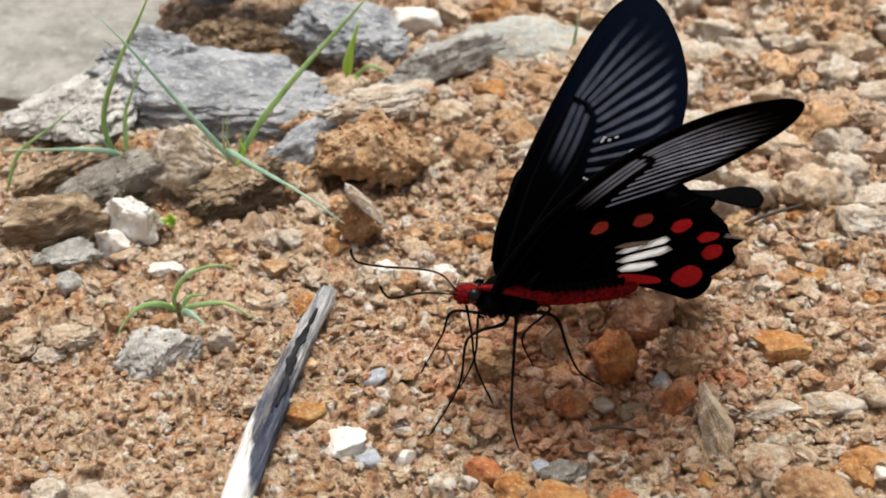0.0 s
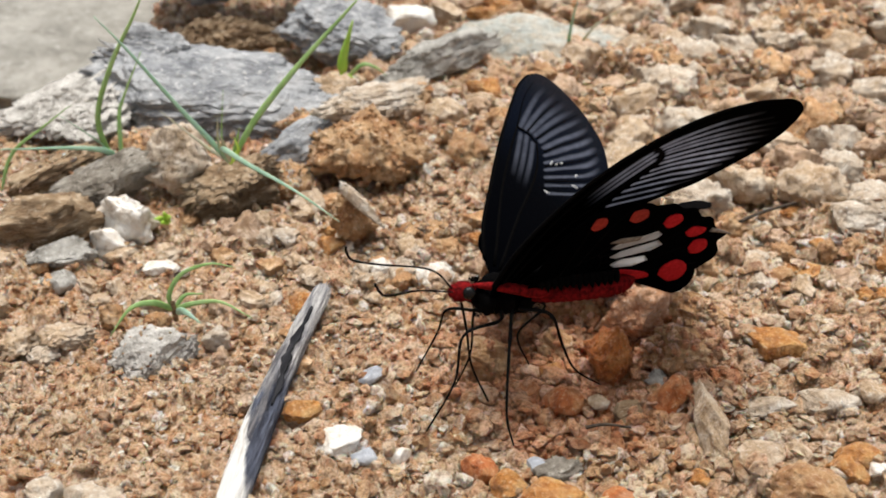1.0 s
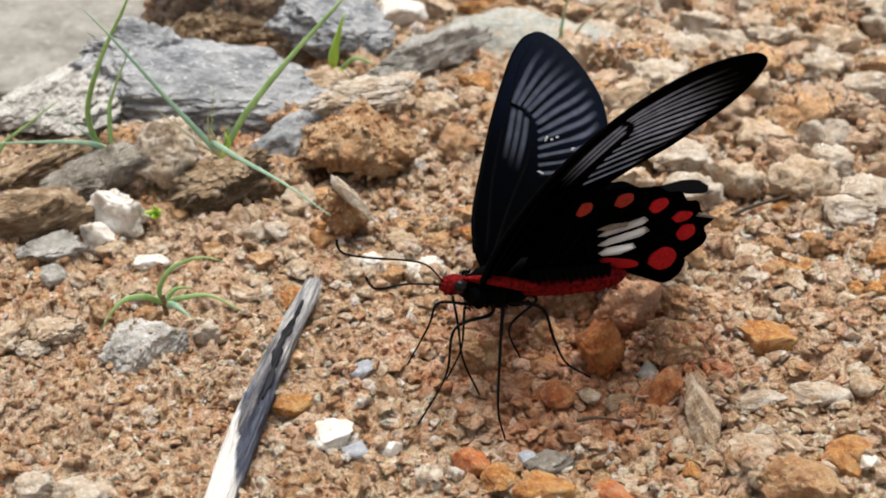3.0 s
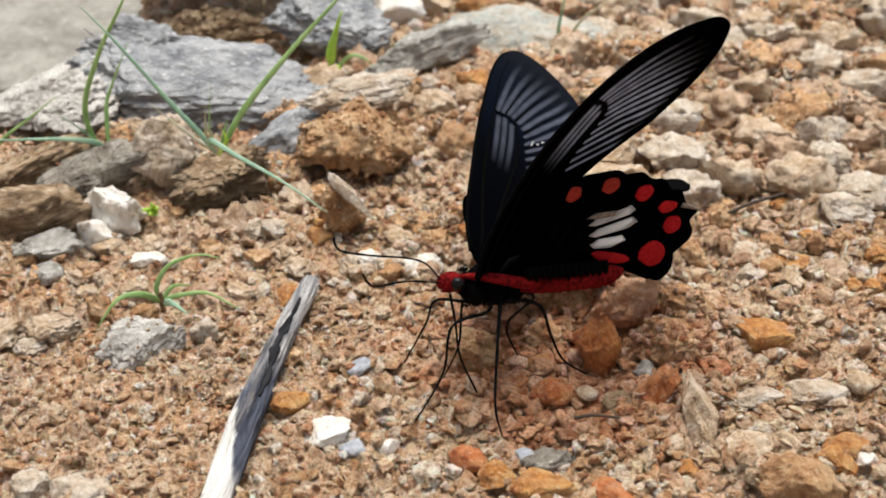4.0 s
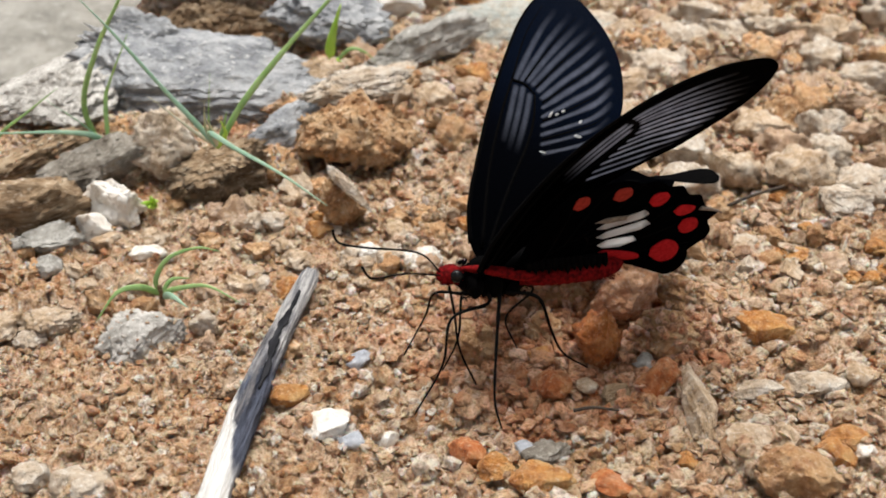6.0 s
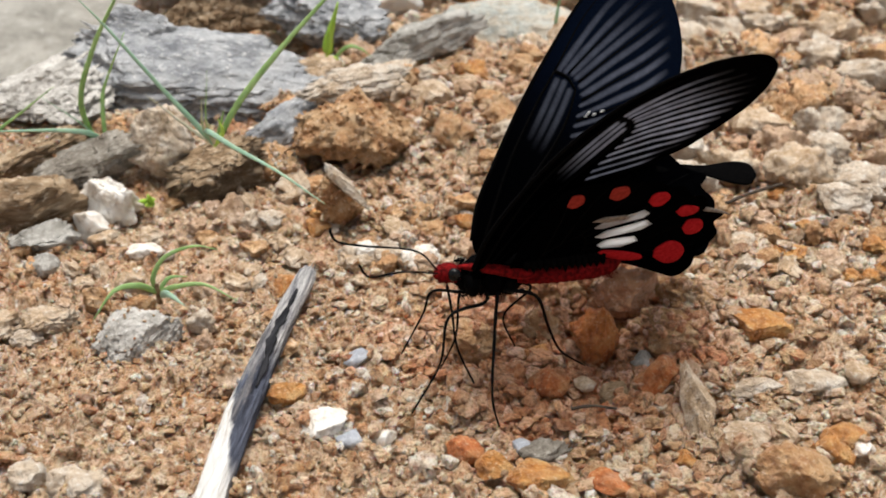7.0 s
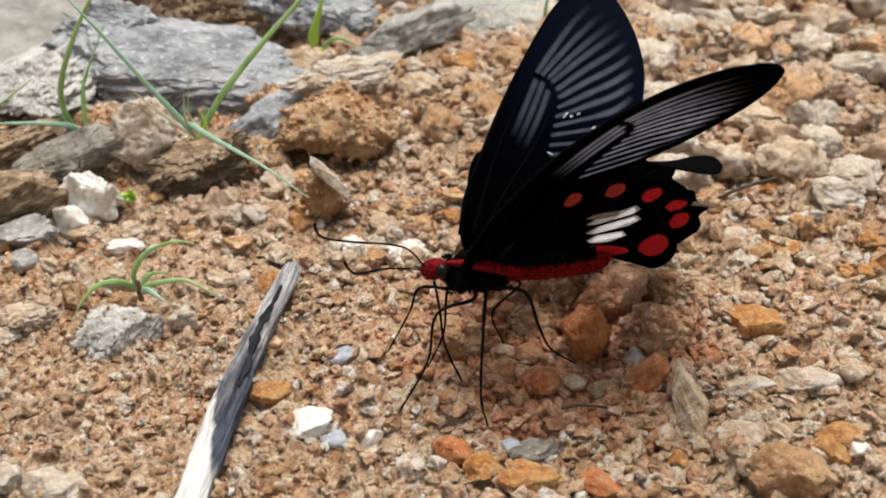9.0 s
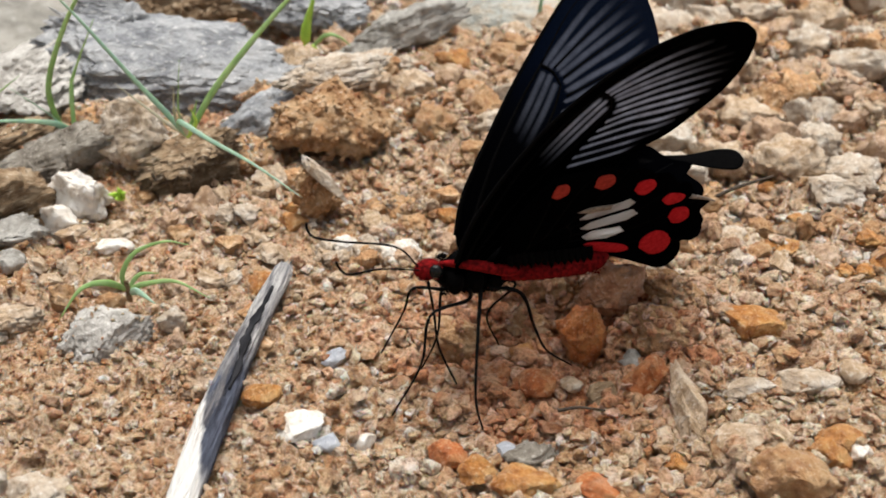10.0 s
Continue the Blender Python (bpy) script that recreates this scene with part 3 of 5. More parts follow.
rock("stone", "flat terracotta-orange stone chip", "stone", 0.0247, 0.1188, 0.0092, 0.0046, 0.0030, M_RED, 121, -24, 0, 8, 4, 10, 0.06, 1.4, 0.02, 0.15)
rock("pebble", "glassy white quartz pebble", "pebble", 0.0222, 0.1140, 0.0062, 0.0055, 0.0034, M_WHITE, 123, 0, 0, 0, 4, 10, 0.08, 1.6, 0.03, 0.25)
crust(rock("stone", "crumbly salmon-pink stone below the thorax", "stone", 0.0058, 0.1510, 0.0082, 0.0066, 0.0080, M_PEACH, 125, 0, 0, 0, 5, 9, 0.18, 2.6, 0.10, 0.3), 40, 0.0008, 0.0022, 54)
rock("stone", "reddish stone by the hind leg", "stone", 0.0163, 0.1420, 0.0056, 0.0050, 0.0040, M_RED, 127, 0, 0, 0, 4, 9, 0.1, 1.8, 0.03, 0.3)
rock("stone", "ochre-brown stone with a white crumb", "stone", 0.0590, 0.1280, 0.0074, 0.0055, 0.0045, M_ORANGE, 129, -15, 0, 0, 4, 9, 0.1, 1.8, 0.03, 0.25)
rock("stone", "dull tan stone", "stone", 0.0446, 0.1272, 0.0070, 0.0060, 0.0050, M_TAN, 131, 0, 0, 0, 4, 9, 0.1, 1.8, 0.03, 0.25)
rock("pebble", "pale yellowish pebble", "pebble", 0.0652, 0.1418, 0.0048, 0.0042, 0.0038, M_TAN, 133, 0, 0, 0, 3, 9, 0.08, 1.8, 0.0, 0.25)
rock("pebble", "translucent pale grey pebble", "pebble", -0.0135, 0.1480, 0.0048, 0.0038, 0.0032, M_BLUEGREY, 135, 20, 0, 0, 3, 11, 0.06, 1.6, 0.0, 0.2)
rock("stone", "white rounded stone in the sand", "stone", -0.0720, 0.1752, 0.0068, 0.0052, 0.0038, M_PALEGREY, 137, 0, 0, 0, 4, 9, 0.08, 1.6, 0.02, 0.25)
rock("stone", "small white stone in the sand", "stone", -0.0554, 0.1815, 0.0080, 0.0050, 0.0034, M_WHITE, 139, 0, 0, 0, 4, 9, 0.08, 1.6, 0.02, 0.25)
rock("pebble", "white crumb of quartz", "pebble", -0.0528, 0.1407, 0.0046, 0.0036, 0.0032, M_WHITE, 141, 0, 0, 0, 3, 10, 0.08, 1.6, 0.0, 0.25)
rock("stone", "pale crumbly stone", "stone", -0.0501, 0.1187, 0.0080, 0.0062, 0.0048, M_CREAM, 143, 0, 0, 0, 4, 9, 0.14, 2.4, 0.05, 0.3)
rock("pebble", "pale pointed pebble", "pebble", 0.0055, 0.2515, 0.0068, 0.0055, 0.0060, M_TAN, 145, 0, 0, 0, 3, 10, 0.08, 1.6, 0.0, 0.2)
rock("stone", "whitish crumbly stone", "stone", 0.0221, 0.2350, 0.0158, 0.0100, 0.0115, M_CREAM, 147, 0, 0, 0, 4, 8, 0.15, 2.2, 0.06, 0.3)
crust(rock("clod", "brown clump of earth", "clod", 0.0340, 0.2480, 0.0170, 0.0110, 0.0110, M_CLOD, 149, 0, 0, 0, 4, 7, 0.15, 2.4, 0.07, 0.3), 358, 0.0006, 0.0024, 47)
rock("pebble", "dark grey chip of stone", "pebble", 0.0128, 0.1282, 0.0044, 0.0036, 0.0024, M_BLUEGREY, 151, 0, 0, 0, 3, 9, 0.08, 1.6, 0.0, 0.25)
rock("stone", "long pale crumbly stone", "stone", 0.0480, 0.1396, 0.0116, 0.0036, 0.0032, M_CREAM, 153, 8, 0, 0, 4, 9, 0.14, 2.6, 0.05, 0.25)
rock("stone", "whitish lumpy stone", "stone", 0.0579, 0.1405, 0.0104, 0.0050, 0.0036, M_CREAM, 155, -5, 0, 0, 4, 8, 0.15, 2.6, 0.05, 0.25)
crust(rock("clod", "large brown earth clod", "clod", 0.0918, 0.2990, 0.0200, 0.0140, 0.0110, M_CLOD, 159, 0, 0, 0, 4, 7, 0.15, 2.2, 0.07, 0.3), 400, 0.0006, 0.0026, 48)
rock("stone", "rounded tan stone", "stone", 0.0971, 0.2820, 0.0150, 0.0110, 0.0090, M_TAN, 161, 0, 0, 0, 4, 8, 0.12, 1.8, 0.04, 0.3)
rock("stone", "reddish brown flat stone", "stone", 0.0775, 0.2390, 0.0140, 0.0090, 0.0060, M_CLOD, 163, 0, 0, 0, 4, 9, 0.11, 1.8, 0.04, 0.3)
crust(rock("clod", "small brown clump of grit", "clod", -0.0037, 0.1940, 0.0110, 0.0080, 0.0060, M_CLOD, 165, 0, 0, 0, 4, 7, 0.15, 2.8, 0.08, 0.35), 274, 0.0006, 0.0021, 49)
rock("stone", "long ochre stone", "stone", 0.0587, 0.2135, 0.0180, 0.0070, 0.0055, M_TAN, 167, 6, 0, 0, 4, 9, 0.12, 2.2, 0.05, 0.3)
rock("pebble", "orange pebble beside the earth crumb", "pebble", -0.0234, 0.1880, 0.0056, 0.0046, 0.0044, M_ORANGE, 169, 0, 0, 0, 3, 8, 0.08, 1.6, 0.0, 0.25)
rock("stone", "upright pinkish-brown stone", "stone", -0.0403, 0.1915, 0.0066, 0.0055, 0.0095, M_PINK, 171, 0, 0, 14, 4, 9, 0.12, 2.0, 0.05, 0.3)

for k, (wx, wy, ws) in enumerate(((-0.0137, 0.1808, 0.0050), (-0.0100, 0.1780, 0.0060), (-0.0090, 0.1818, 0.0044), (-0.0057, 0.1772, 0.0052), (-0.0172, 0.1800, 0.0046), (-0.0076, 0.1856, 0.0042), (-0.0026, 0.1782, 0.0056), (-0.0150, 0.1766, 0.0050))):
    rock("pebble", "cream-white crumbly pebble below the antennae", "pebble", wx, wy, ws, ws * 0.75, ws * 0.7, M_CREAM if k % 3 else M_WHITE, 210 + k, 25 * k, 0, 0, 4, 9, 0.2, 2.4, 0.08, 0.15)

rock("stone", "pale crumbly stone at the edge of the gravel", "stone", -0.0490, 0.1168, 0.0078, 0.0062, 0.0046, M_CREAM, 231, 10, 10, 0, 4, 10, 0.22, 2.4, 0.09, 0.2)
rock("stone", "small cream stone at the edge of the gravel", "stone", -0.0574, 0.1192, 0.0052, 0.0046, 0.0038, M_CREAM, 232, 40, 8, 0, 4, 10, 0.22, 2.4, 0.09, 0.2)
rock("stone", "layered tan stone in the sand", "stone", -0.0660, 0.1570, 0.0120, 0.0080, 0.0050, M_TAN, 234, 24, 16, -10, 5, 10, 0.2, 2.2, 0.09, 0.2, 0, 0.2)
crust(rock("clod", "rust-red clump of grit by the legs", "clod", 0.0034, 0.1530, 0.0085, 0.0070, 0.0060, M_RUST, 235, 0, 10, 0, 4, 8, 0.22, 2.6, 0.1, 0.2), 110, 0.0005, 0.0016, 58, M_RUST)
rock("stone", "dark grey rough stone among orange pebbles", "stone", 0.0150, 0.1270, 0.0080, 0.0052, 0.0036, M_ROUGHGREY, 236, 12, 0, 0, 4, 8, 0.26, 2.4, 0.10, 0.40)

# the rougher bank behind the butterfly: scattered larger stones
BANK = [(M_TAN, "tan angular stone on the gravel bank"), (M_CREAM, "cream crusted stone on the gravel bank"), (M_PEACH, "peach-coloured stone on the gravel bank"), (M_PINK, "pinkish brown stone on the gravel bank"),
        (M_ORANGE, "ochre stone on the gravel bank"), (M_CLOD, "crumbling brown lump on the gravel bank"), (M_TAN, "tan angular stone on the gravel bank")]
rng_b = random.Random(31)
TAKEN = [(-0.068, 0.252, 0.05), (-0.058, 0.318, 0.05), (0.004, 0.283, 0.02), (-0.006, 0.208, 0.012), (-0.030, 0.212, 0.008)]
placed = 0
while placed < 250:
    bx, by = rng_b.uniform(-0.040, 0.125), rng_b.uniform(0.170, 0.330)
    if placed % 5 == 0:
        bx, by = rng_b.uniform(-0.085, -0.02), rng_b.uniform(0.150, 0.200)
    if abs(bx) > 0.014 + 0.40 * (0.85 * by + 0.06) or any(math.hypot(bx - q[0], by - q[1]) < q[2] for q in TAKEN):
        continue
    bs = rng_b.uniform(0.0055, 0.0125) if by > 0.2 else rng_b.uniform(0.0040, 0.0070)
    kind_mat, kind_label = BANK[rng_b.randrange(7)]
    if by > 0.2 and bx > 0.03:
        bs *= 1.1 + 0.7 * rng_b.random()
        kind_mat, kind_label = BANK[(1, 5, 0, 1, 0, 3, 1)[rng_b.randrange(7)]]
    ob = rock("stone", kind_label, "stone", bx, by, bs, bs * rng_b.uniform(0.6, 0.9), bs * rng_b.uniform(0.5, 0.85), kind_mat, 300 + placed, rng_b.uniform(-60, 60),
              rng_b.uniform(-12, 12), rng_b.uniform(-12, 12), 4, 9, 0.26, 2.6, 0.10, 0.22, 0, 0, 0.22)
    tagged(ob, group="stones of the gravel bank")
    if kind_mat is M_CLOD and bs > 0.008:
        crust(ob, 90, 0.0005, 0.0022, 60 + placed)
    TAKEN.append((bx, by, bs * 0.7))
    placed += 1

# ---------------------------------------------------------------- the weathered stick
def stick():
    m, nt, b = nodes_of("weathered_wood", 0.75, 0.3)
    c = nt.nodes.new("ShaderNodeTexCoord").outputs["Object"]
    grain = noise_node(nt, 1500, 7, 0.7, c, (1, 0.07, 1))
    patch = noise_node(nt, 420, 6, 0.7, c, (1, 0.16, 1))
    col = ramp_node(nt, [(0.32, (0.06, 0.06, 0.075)), (0.43, (0.28, 0.275, 0.285)), (0.53, (0.50, 0.485, 0.47)), (0.68, (0.80, 0.78, 0.75))], grain)
    dark = ramp_node(nt, [(0.38, (0.30, 0.29, 0.31)), (0.52, (1, 1, 1))], patch)
    col = mix_node(nt, "MULTIPLY", 0.95, col, dark)
    sep = nt.nodes.new("ShaderNodeSeparateXYZ")
    nt.links.new(c, sep.inputs[0])

    def sums(op, x, y):
        q = nt.nodes.new("ShaderNodeMath")
        q.operation = op
        for sock, v in zip(q.inputs, (x, y)):
            if isinstance(v, bpy.types.NodeSocket):
                nt.links.new(v, sock)
            else:
                sock.default_value = v
        return q.outputs[0]

    wob = noise_node(nt, 420, 4, 0.6, c, (1, 0.3, 1))
    # the bark is gone towards the near end, first along one side; a blue-black stain runs down the other
    along = sums("ADD", sums("MULTIPLY", sep.outputs[1], -70.0), sums("MULTIPLY", sep.outputs[0], -330.0))
    bare = ramp_node(nt, [(0.46, (0, 0, 0)), (0.62, (1, 1, 1))], sums("ADD", sums("SUBTRACT", along, 0.95), sums("MULTIPLY", wob, 0.9)))
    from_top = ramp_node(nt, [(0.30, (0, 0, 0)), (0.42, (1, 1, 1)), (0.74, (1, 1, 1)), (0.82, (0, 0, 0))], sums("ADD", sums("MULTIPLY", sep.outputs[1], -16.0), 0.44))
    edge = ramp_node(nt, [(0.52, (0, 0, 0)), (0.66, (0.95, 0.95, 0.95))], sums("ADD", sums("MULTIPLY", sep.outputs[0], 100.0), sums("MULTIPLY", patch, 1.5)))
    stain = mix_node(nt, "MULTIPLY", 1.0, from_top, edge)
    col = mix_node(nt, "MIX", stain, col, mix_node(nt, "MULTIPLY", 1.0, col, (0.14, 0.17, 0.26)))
    pale = ramp_node(nt, [(0.36, (0.66, 0.61, 0.54)), (0.50, (0.90, 0.88, 0.84))], grain)
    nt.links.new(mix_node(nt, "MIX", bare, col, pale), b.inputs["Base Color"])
    bump_node(nt, b, grain, 0.0012, 1.0)
    m3, nt3, b3 = nodes_of("charred_split", 0.9, 0.2)
    g3 = noise_node(nt3, 900, 4, 0.6, None, (1, 0.2, 1))
    nt3.links.new(ramp_node(nt3, [(0.4, (0.008, 0.008, 0.010)), (0.65, (0.03, 0.03, 0.034))], g3), b3.inputs["Base Color"])
    st = new("stick")
    st.location = (-0.0285, 0.139, 0.0)
    tagged(st, "weathered grey stick with dark splits and a bleached end", "stick")
    base = np.array(st.location)
    axis = math.degrees(math.atan2(0.0245 - 0.0318, 0.1715 - 0.1170))
    st.rotation_euler = (0, 0, math.radians(axis))
    st.location = base = np.array((-0.0280, 0.1400, 0.0))
    line = smooth_line([(0.0008, 0.0306, 0.0014), (0.0000, 0.0150, 0.0014), (-0.0004, 0.0000, 0.0014), (-0.0002, -0.0150, 0.0012), (0.0004, -0.0340, 0.0008)], 40)
    n, sides = len(line), 72
    V, F = [], []
    rng = np.random.default_rng(5)
    for i, p in enumerate(line):
        u = i / (n - 1)
        r = 0.00150 + 0.00070 * min(1.0, u / 0.55) + 0.00010 * math.sin(11 * u)
        for k in range(sides):
            a = 2 * math.pi * k / sides
            ca, sa = math.cos(a), math.sin(a)
            ridge = 1 - 2 * abs(noise.noise(Vector((ca * 5.5, sa * 5.5, u * 3.5))))
            fine = noise.noise(Vector((ca * 14, sa * 14, u * 14)))
            lump = noise.noise(Vector((ca * 1.2, sa * 1.2, u * 9 + 4)))
            rr = r * (1 + 0.10 * ridge + 0.055 * fine + 0.11 * lump)
            way = a - 1.12 - 0.30 * math.sin(7 * u) - 0.10 * math.sin(23 * u)
            rr *= 1 - math.exp(-(way / 0.28) ** 2) * (0.42 * max(0.0, math.sin(math.pi * min(1.0, max(0.0, (u - 0.10) / 0.50)))) ** 0.5)
            worn = math.exp(-((a - 2.2) / 0.7) ** 2) * 0.22 * min(1.0, max(0.0, (u - 0.66) / 0.06))
            rr *= 1 - worn
            end = 0.82 + 0.18 * min(1.0, u / 0.02)
            V.append((p[0] + rr * end * ca, p[1] + (0.0007 * rng.standard_normal() if i in (0, n - 1) else 0), p[2] + 0.85 * rr * end * sa))
    for i in range(n - 1):
        for k in range(sides):
            j = (k + 1) % sides
            F.append((i * sides + k, i * sides + j, (i + 1) * sides + j, (i + 1) * sides + k))
    F += [tuple(range(sides)), tuple(range((n - 1) * sides, n * sides))[::-1]]
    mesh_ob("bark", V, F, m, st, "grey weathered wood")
    crack = []
    for q in np.linspace(0.13, 0.56, 12):
        r = (0.00150 + 0.00070 * min(1.0, q / 0.55)) * 0.93
        turn = 1.12 + 0.30 * math.sin(7 * q) + 0.10 * math.sin(23 * q)
        crack.append(line[int(n * q)] + np.array((r * math.cos(turn), 0, 0.85 * r * math.sin(turn))))
    crack = smooth_line(crack, 6)
    q = np.arange(len(crack))
    w = 0.00058 * np.sin(np.linspace(0.25, 2.95, len(crack))) * (1 + 0.35 * np.sin(q * 0.37) + 0.2 * np.sin(q * 0.9))
    v, f = loft(crack, np.abs(w) + 0.00008, 0.00030, (0, 0, 1), 8)
    mesh_ob("split", v, f, m3, st, "dark split in the wood")
    return st


stick()


def twig(label, pts, r):
    m, nt, b = nodes_of("dark_twig", 0.8, 0.3)
    nt.links.new(ramp_node(nt, [(0.4, (0.03, 0.022, 0.016)), (0.65, (0.10, 0.075, 0.055))], noise_node(nt, 700)), b.inputs["Base Color"])
    line = smooth_line(pts, 6)
    n = len(line)
    v, f = loft(line, r * np.linspace(1, 0.6, n), r * np.linspace(1, 0.6, n), (0, 0, 1), 8)
    return tagged(mesh_ob("twig", v, f, m), label, "twig")


twig("thin dark twig lying between stones", [(0.0548, 0.1930, 0.0018), (0.0594, 0.1946, 0.0030), (0.0665, 0.1970, 0.0040)], 0.0004)
twig("short dark twig lying on the gravel", [(0.0195, 0.1330, 0.0012), (0.0225, 0.1331, 0.0017), (0.0263, 0.1330, 0.0012)], 0.00028)

# ---------------------------------------------------------------- plants
FACE = np.array((0.0, -0.85, 0.53))


def blade(name, pts, half, mat, parent, taper=0.1, swell=0.5):
    line = smooth_line(pts, 8) - np.array(parent.location)
    u = np.linspace(0, 1, len(line))
    w = 0.82 * half * (taper + (1 - taper) * np.sin(np.pi * np.clip(u * 0.96 + 0.02, 0, 1) ** swell))
    v, f = loft(line, w, w * 0.16 + 0.00004, FACE, 8)
    return mesh_ob(name, v, f, mat, parent)


def plant(name, label, category, base):
    e = new(name)
    e.location = base
    return tagged(e, label, category)


g = plant("grass_tuft", "tuft of long thin green grass blades by the rocks", "grass", (-0.0700, 0.2150, float(ground_z(-0.07, 0.215))))
blade("blade", [(-0.0702, 0.2145, 0.0010), (-0.0725, 0.2132, 0.0134), (-0.0681, 0.2132, 0.0256), (-0.0621, 0.2132, 0.0360), (-0.0590, 0.2132, 0.0420)], 0.00075, M_GRASS, g)
blade("blade", [(-0.0700, 0.2160, 0.0010), (-0.0700, 0.2190, 0.0110), (-0.0688, 0.2200, 0.0155), (-0.0635, 0.2200, 0.0262)], 0.00062, M_GRASS, g)
blade("blade", [(-0.0694, 0.2140, 0.0010), (-0.0705, 0.2130, 0.0062), (-0.0755, 0.2093, 0.0095), (-0.0885, 0.2000, 0.0138)], 0.00090, M_BLUEGRASS, g)
blade("blade", [(-0.0700, 0.2145, 0.0010), (-0.0720, 0.2130, 0.0080), (-0.0790, 0.2100, 0.0165)], 0.0003, M_BLUEGRASS, g)
g = plant("grass_tuft", "thin dark green grass blade leaning over", "grass", (-0.0935, 0.2080, float(ground_z(-0.0935, 0.208))))
blade("blade", [(-0.0935, 0.2085, 0.0000), (-0.0900, 0.2100, 0.0080), (-0.0829, 0.2100, 0.0137), (-0.0762, 0.2100, 0.0188)], 0.0005, M_GRASS, g)
g = plant("grass_tuft", "sprawling tuft of grass with long arching blades", "grass", (-0.0436, 0.2005, 0.0107))
blade("blade", [(-0.0437, 0.2005, 0.0104), (-0.0383, 0.2018, 0.0193), (-0.0302, 0.2034, 0.0290), (-0.0208, 0.2052, 0.0389), (-0.0170, 0.2060, 0.0429)], 0.00078, M_GRASS, g)
blade("blade", [(-0.0439, 0.2005, 0.0107), (-0.0473, 0.2012, 0.0152), (-0.0522, 0.2021, 0.0210), (-0.0616, 0.2039, 0.0328), (-0.0672, 0.2050, 0.0390)], 0.00066, M_BLUEGRASS, g)
blade("blade", [(-0.0439, 0.2005, 0.0107), (-0.0445, 0.1986, 0.0146), (-0.0388, 0.1946, 0.0132), (-0.0297, 0.1880, 0.0114), (-0.0208, 0.1810, 0.0087)], 0.00066, M_BLUEGRASS, g)
blade("blade", [(-0.0437, 0.2005, 0.0107), (-0.0476, 0.2015, 0.0131), (-0.0518, 0.2026, 0.0162), (-0.0568, 0.2040, 0.0199)], 0.0004, M_DRY, g)
blade("blade", [(-0.0444, 0.2005, 0.0107), (-0.0456, 0.2005, 0.0152), (-0.0452, 0.2005, 0.0208)], 0.0004, M_DRY, g)
blade("blade", [(-0.0435, 0.2005, 0.0109), (-0.0421, 0.2005, 0.0152), (-0.0412, 0.2005, 0.0182)], 0.0005, M_GRASS, g)
blade("blade", [(-0.0444, 0.2005, 0.0107), (-0.0451, 0.2018, 0.0158), (-0.0443, 0.2040, 0.0248)], 0.00025, M_GRASS, g)
blade("blade", [(-0.0434, 0.2000, 0.0109), (-0.0442, 0.1995, 0.0144), (-0.0449, 0.1990, 0.0175)], 0.0006, M_DRY, g)
blade("blade", [(-0.0438, 0.2000, 0.0107), (-0.0417, 0.1995, 0.0139), (-0.0422, 0.1990, 0.0170)], 0.0006, M_SPROUT, g)
g = plant("sprout", "small bright green sprout growing beside the rock", "sprout", (-0.0266, 0.2620, float(ground_z(-0.0266, 0.262))))
blade("stem", [(-0.0265, 0.2620, -0.0012), (-0.0263, 0.2615, 0.0050), (-0.0262, 0.2610, 0.0098)], 0.0006, M_SPROUT, g, 0.7)
blade("leaf", [(-0.0262, 0.2610, 0.0084), (-0.0255, 0.2605, 0.0130), (-0.0230, 0.2600, 0.0215)], 0.0015, M_SPROUT, g)
blade("leaf", [(-0.0260, 0.2612, 0.0056), (-0.0215, 0.2590, 0.0110), (-0.0182, 0.2580, 0.0110), (-0.0158, 0.2580, 0.0090)], 0.0006, M_GRASS, g)
blade("leaf", [(-0.0265, 0.2615, 0.0004), (-0.0288, 0.2600, 0.0030), (-0.0309, 0.2600, 0.0022)], 0.0008, M_GRASS, g)
blade("leaf", [(-0.0261, 0.2612, 0.0050), (-0.0244, 0.2600, 0.0080), (-0.0232, 0.2600, 0.0064)], 0.0008, M_SPROUT, g)
g.location.y -= 0.010
g = plant("seedling", "green seedling with narrow curved leaves", "seedling", (-0.0483, 0.1640, float(ground_z(-0.0483, 0.164))))
blade("stem", [(-0.0483, 0.1640, -0.0014), (-0.0484, 0.1638, 0.0030)], 0.0006, M_LAYER, g, 0.8)
blade("leaf", [(-0.0483, 0.1640, 0.0010), (-0.0489, 0.1640, 0.0040), (-0.0464, 0.1645, 0.0080), (-0.0415, 0.1650, 0.0098), (-0.0376, 0.1655, 0.0088)], 0.00055, M_GRASS, g)
blade("leaf", [(-0.0485, 0.1640, 0.0010), (-0.0511, 0.1620, 0.0038), (-0.0546, 0.1600, 0.0040), (-0.0580, 0.1575, 0.0000)], 0.00070, M_GRASS, g)
blade("leaf", [(-0.0481, 0.1640, 0.0012), (-0.0447, 0.1625, 0.0033), (-0.0395, 0.1610, 0.0047), (-0.0340, 0.1590, 0.0028)], 0.00055, M_GRASS, g)
blade("leaf", [(-0.0478, 0.1630, 0.0012), (-0.0455, 0.1600, 0.0034), (-0.0423, 0.1570, 0.0032)], 0.0008, M_BLUEGRASS, g)
blade("leaf", [(-0.0483, 0.1640, 0.0012), (-0.0464, 0.1650, 0.0034), (-0.0435, 0.1660, 0.0030)], 0.0005, M_GRASS, g)
g = plant("grass_tuft", "faint thin grass blades behind the gravel", "grass", (0.0310, 0.2860, float(ground_z(0.031, 0.286))))
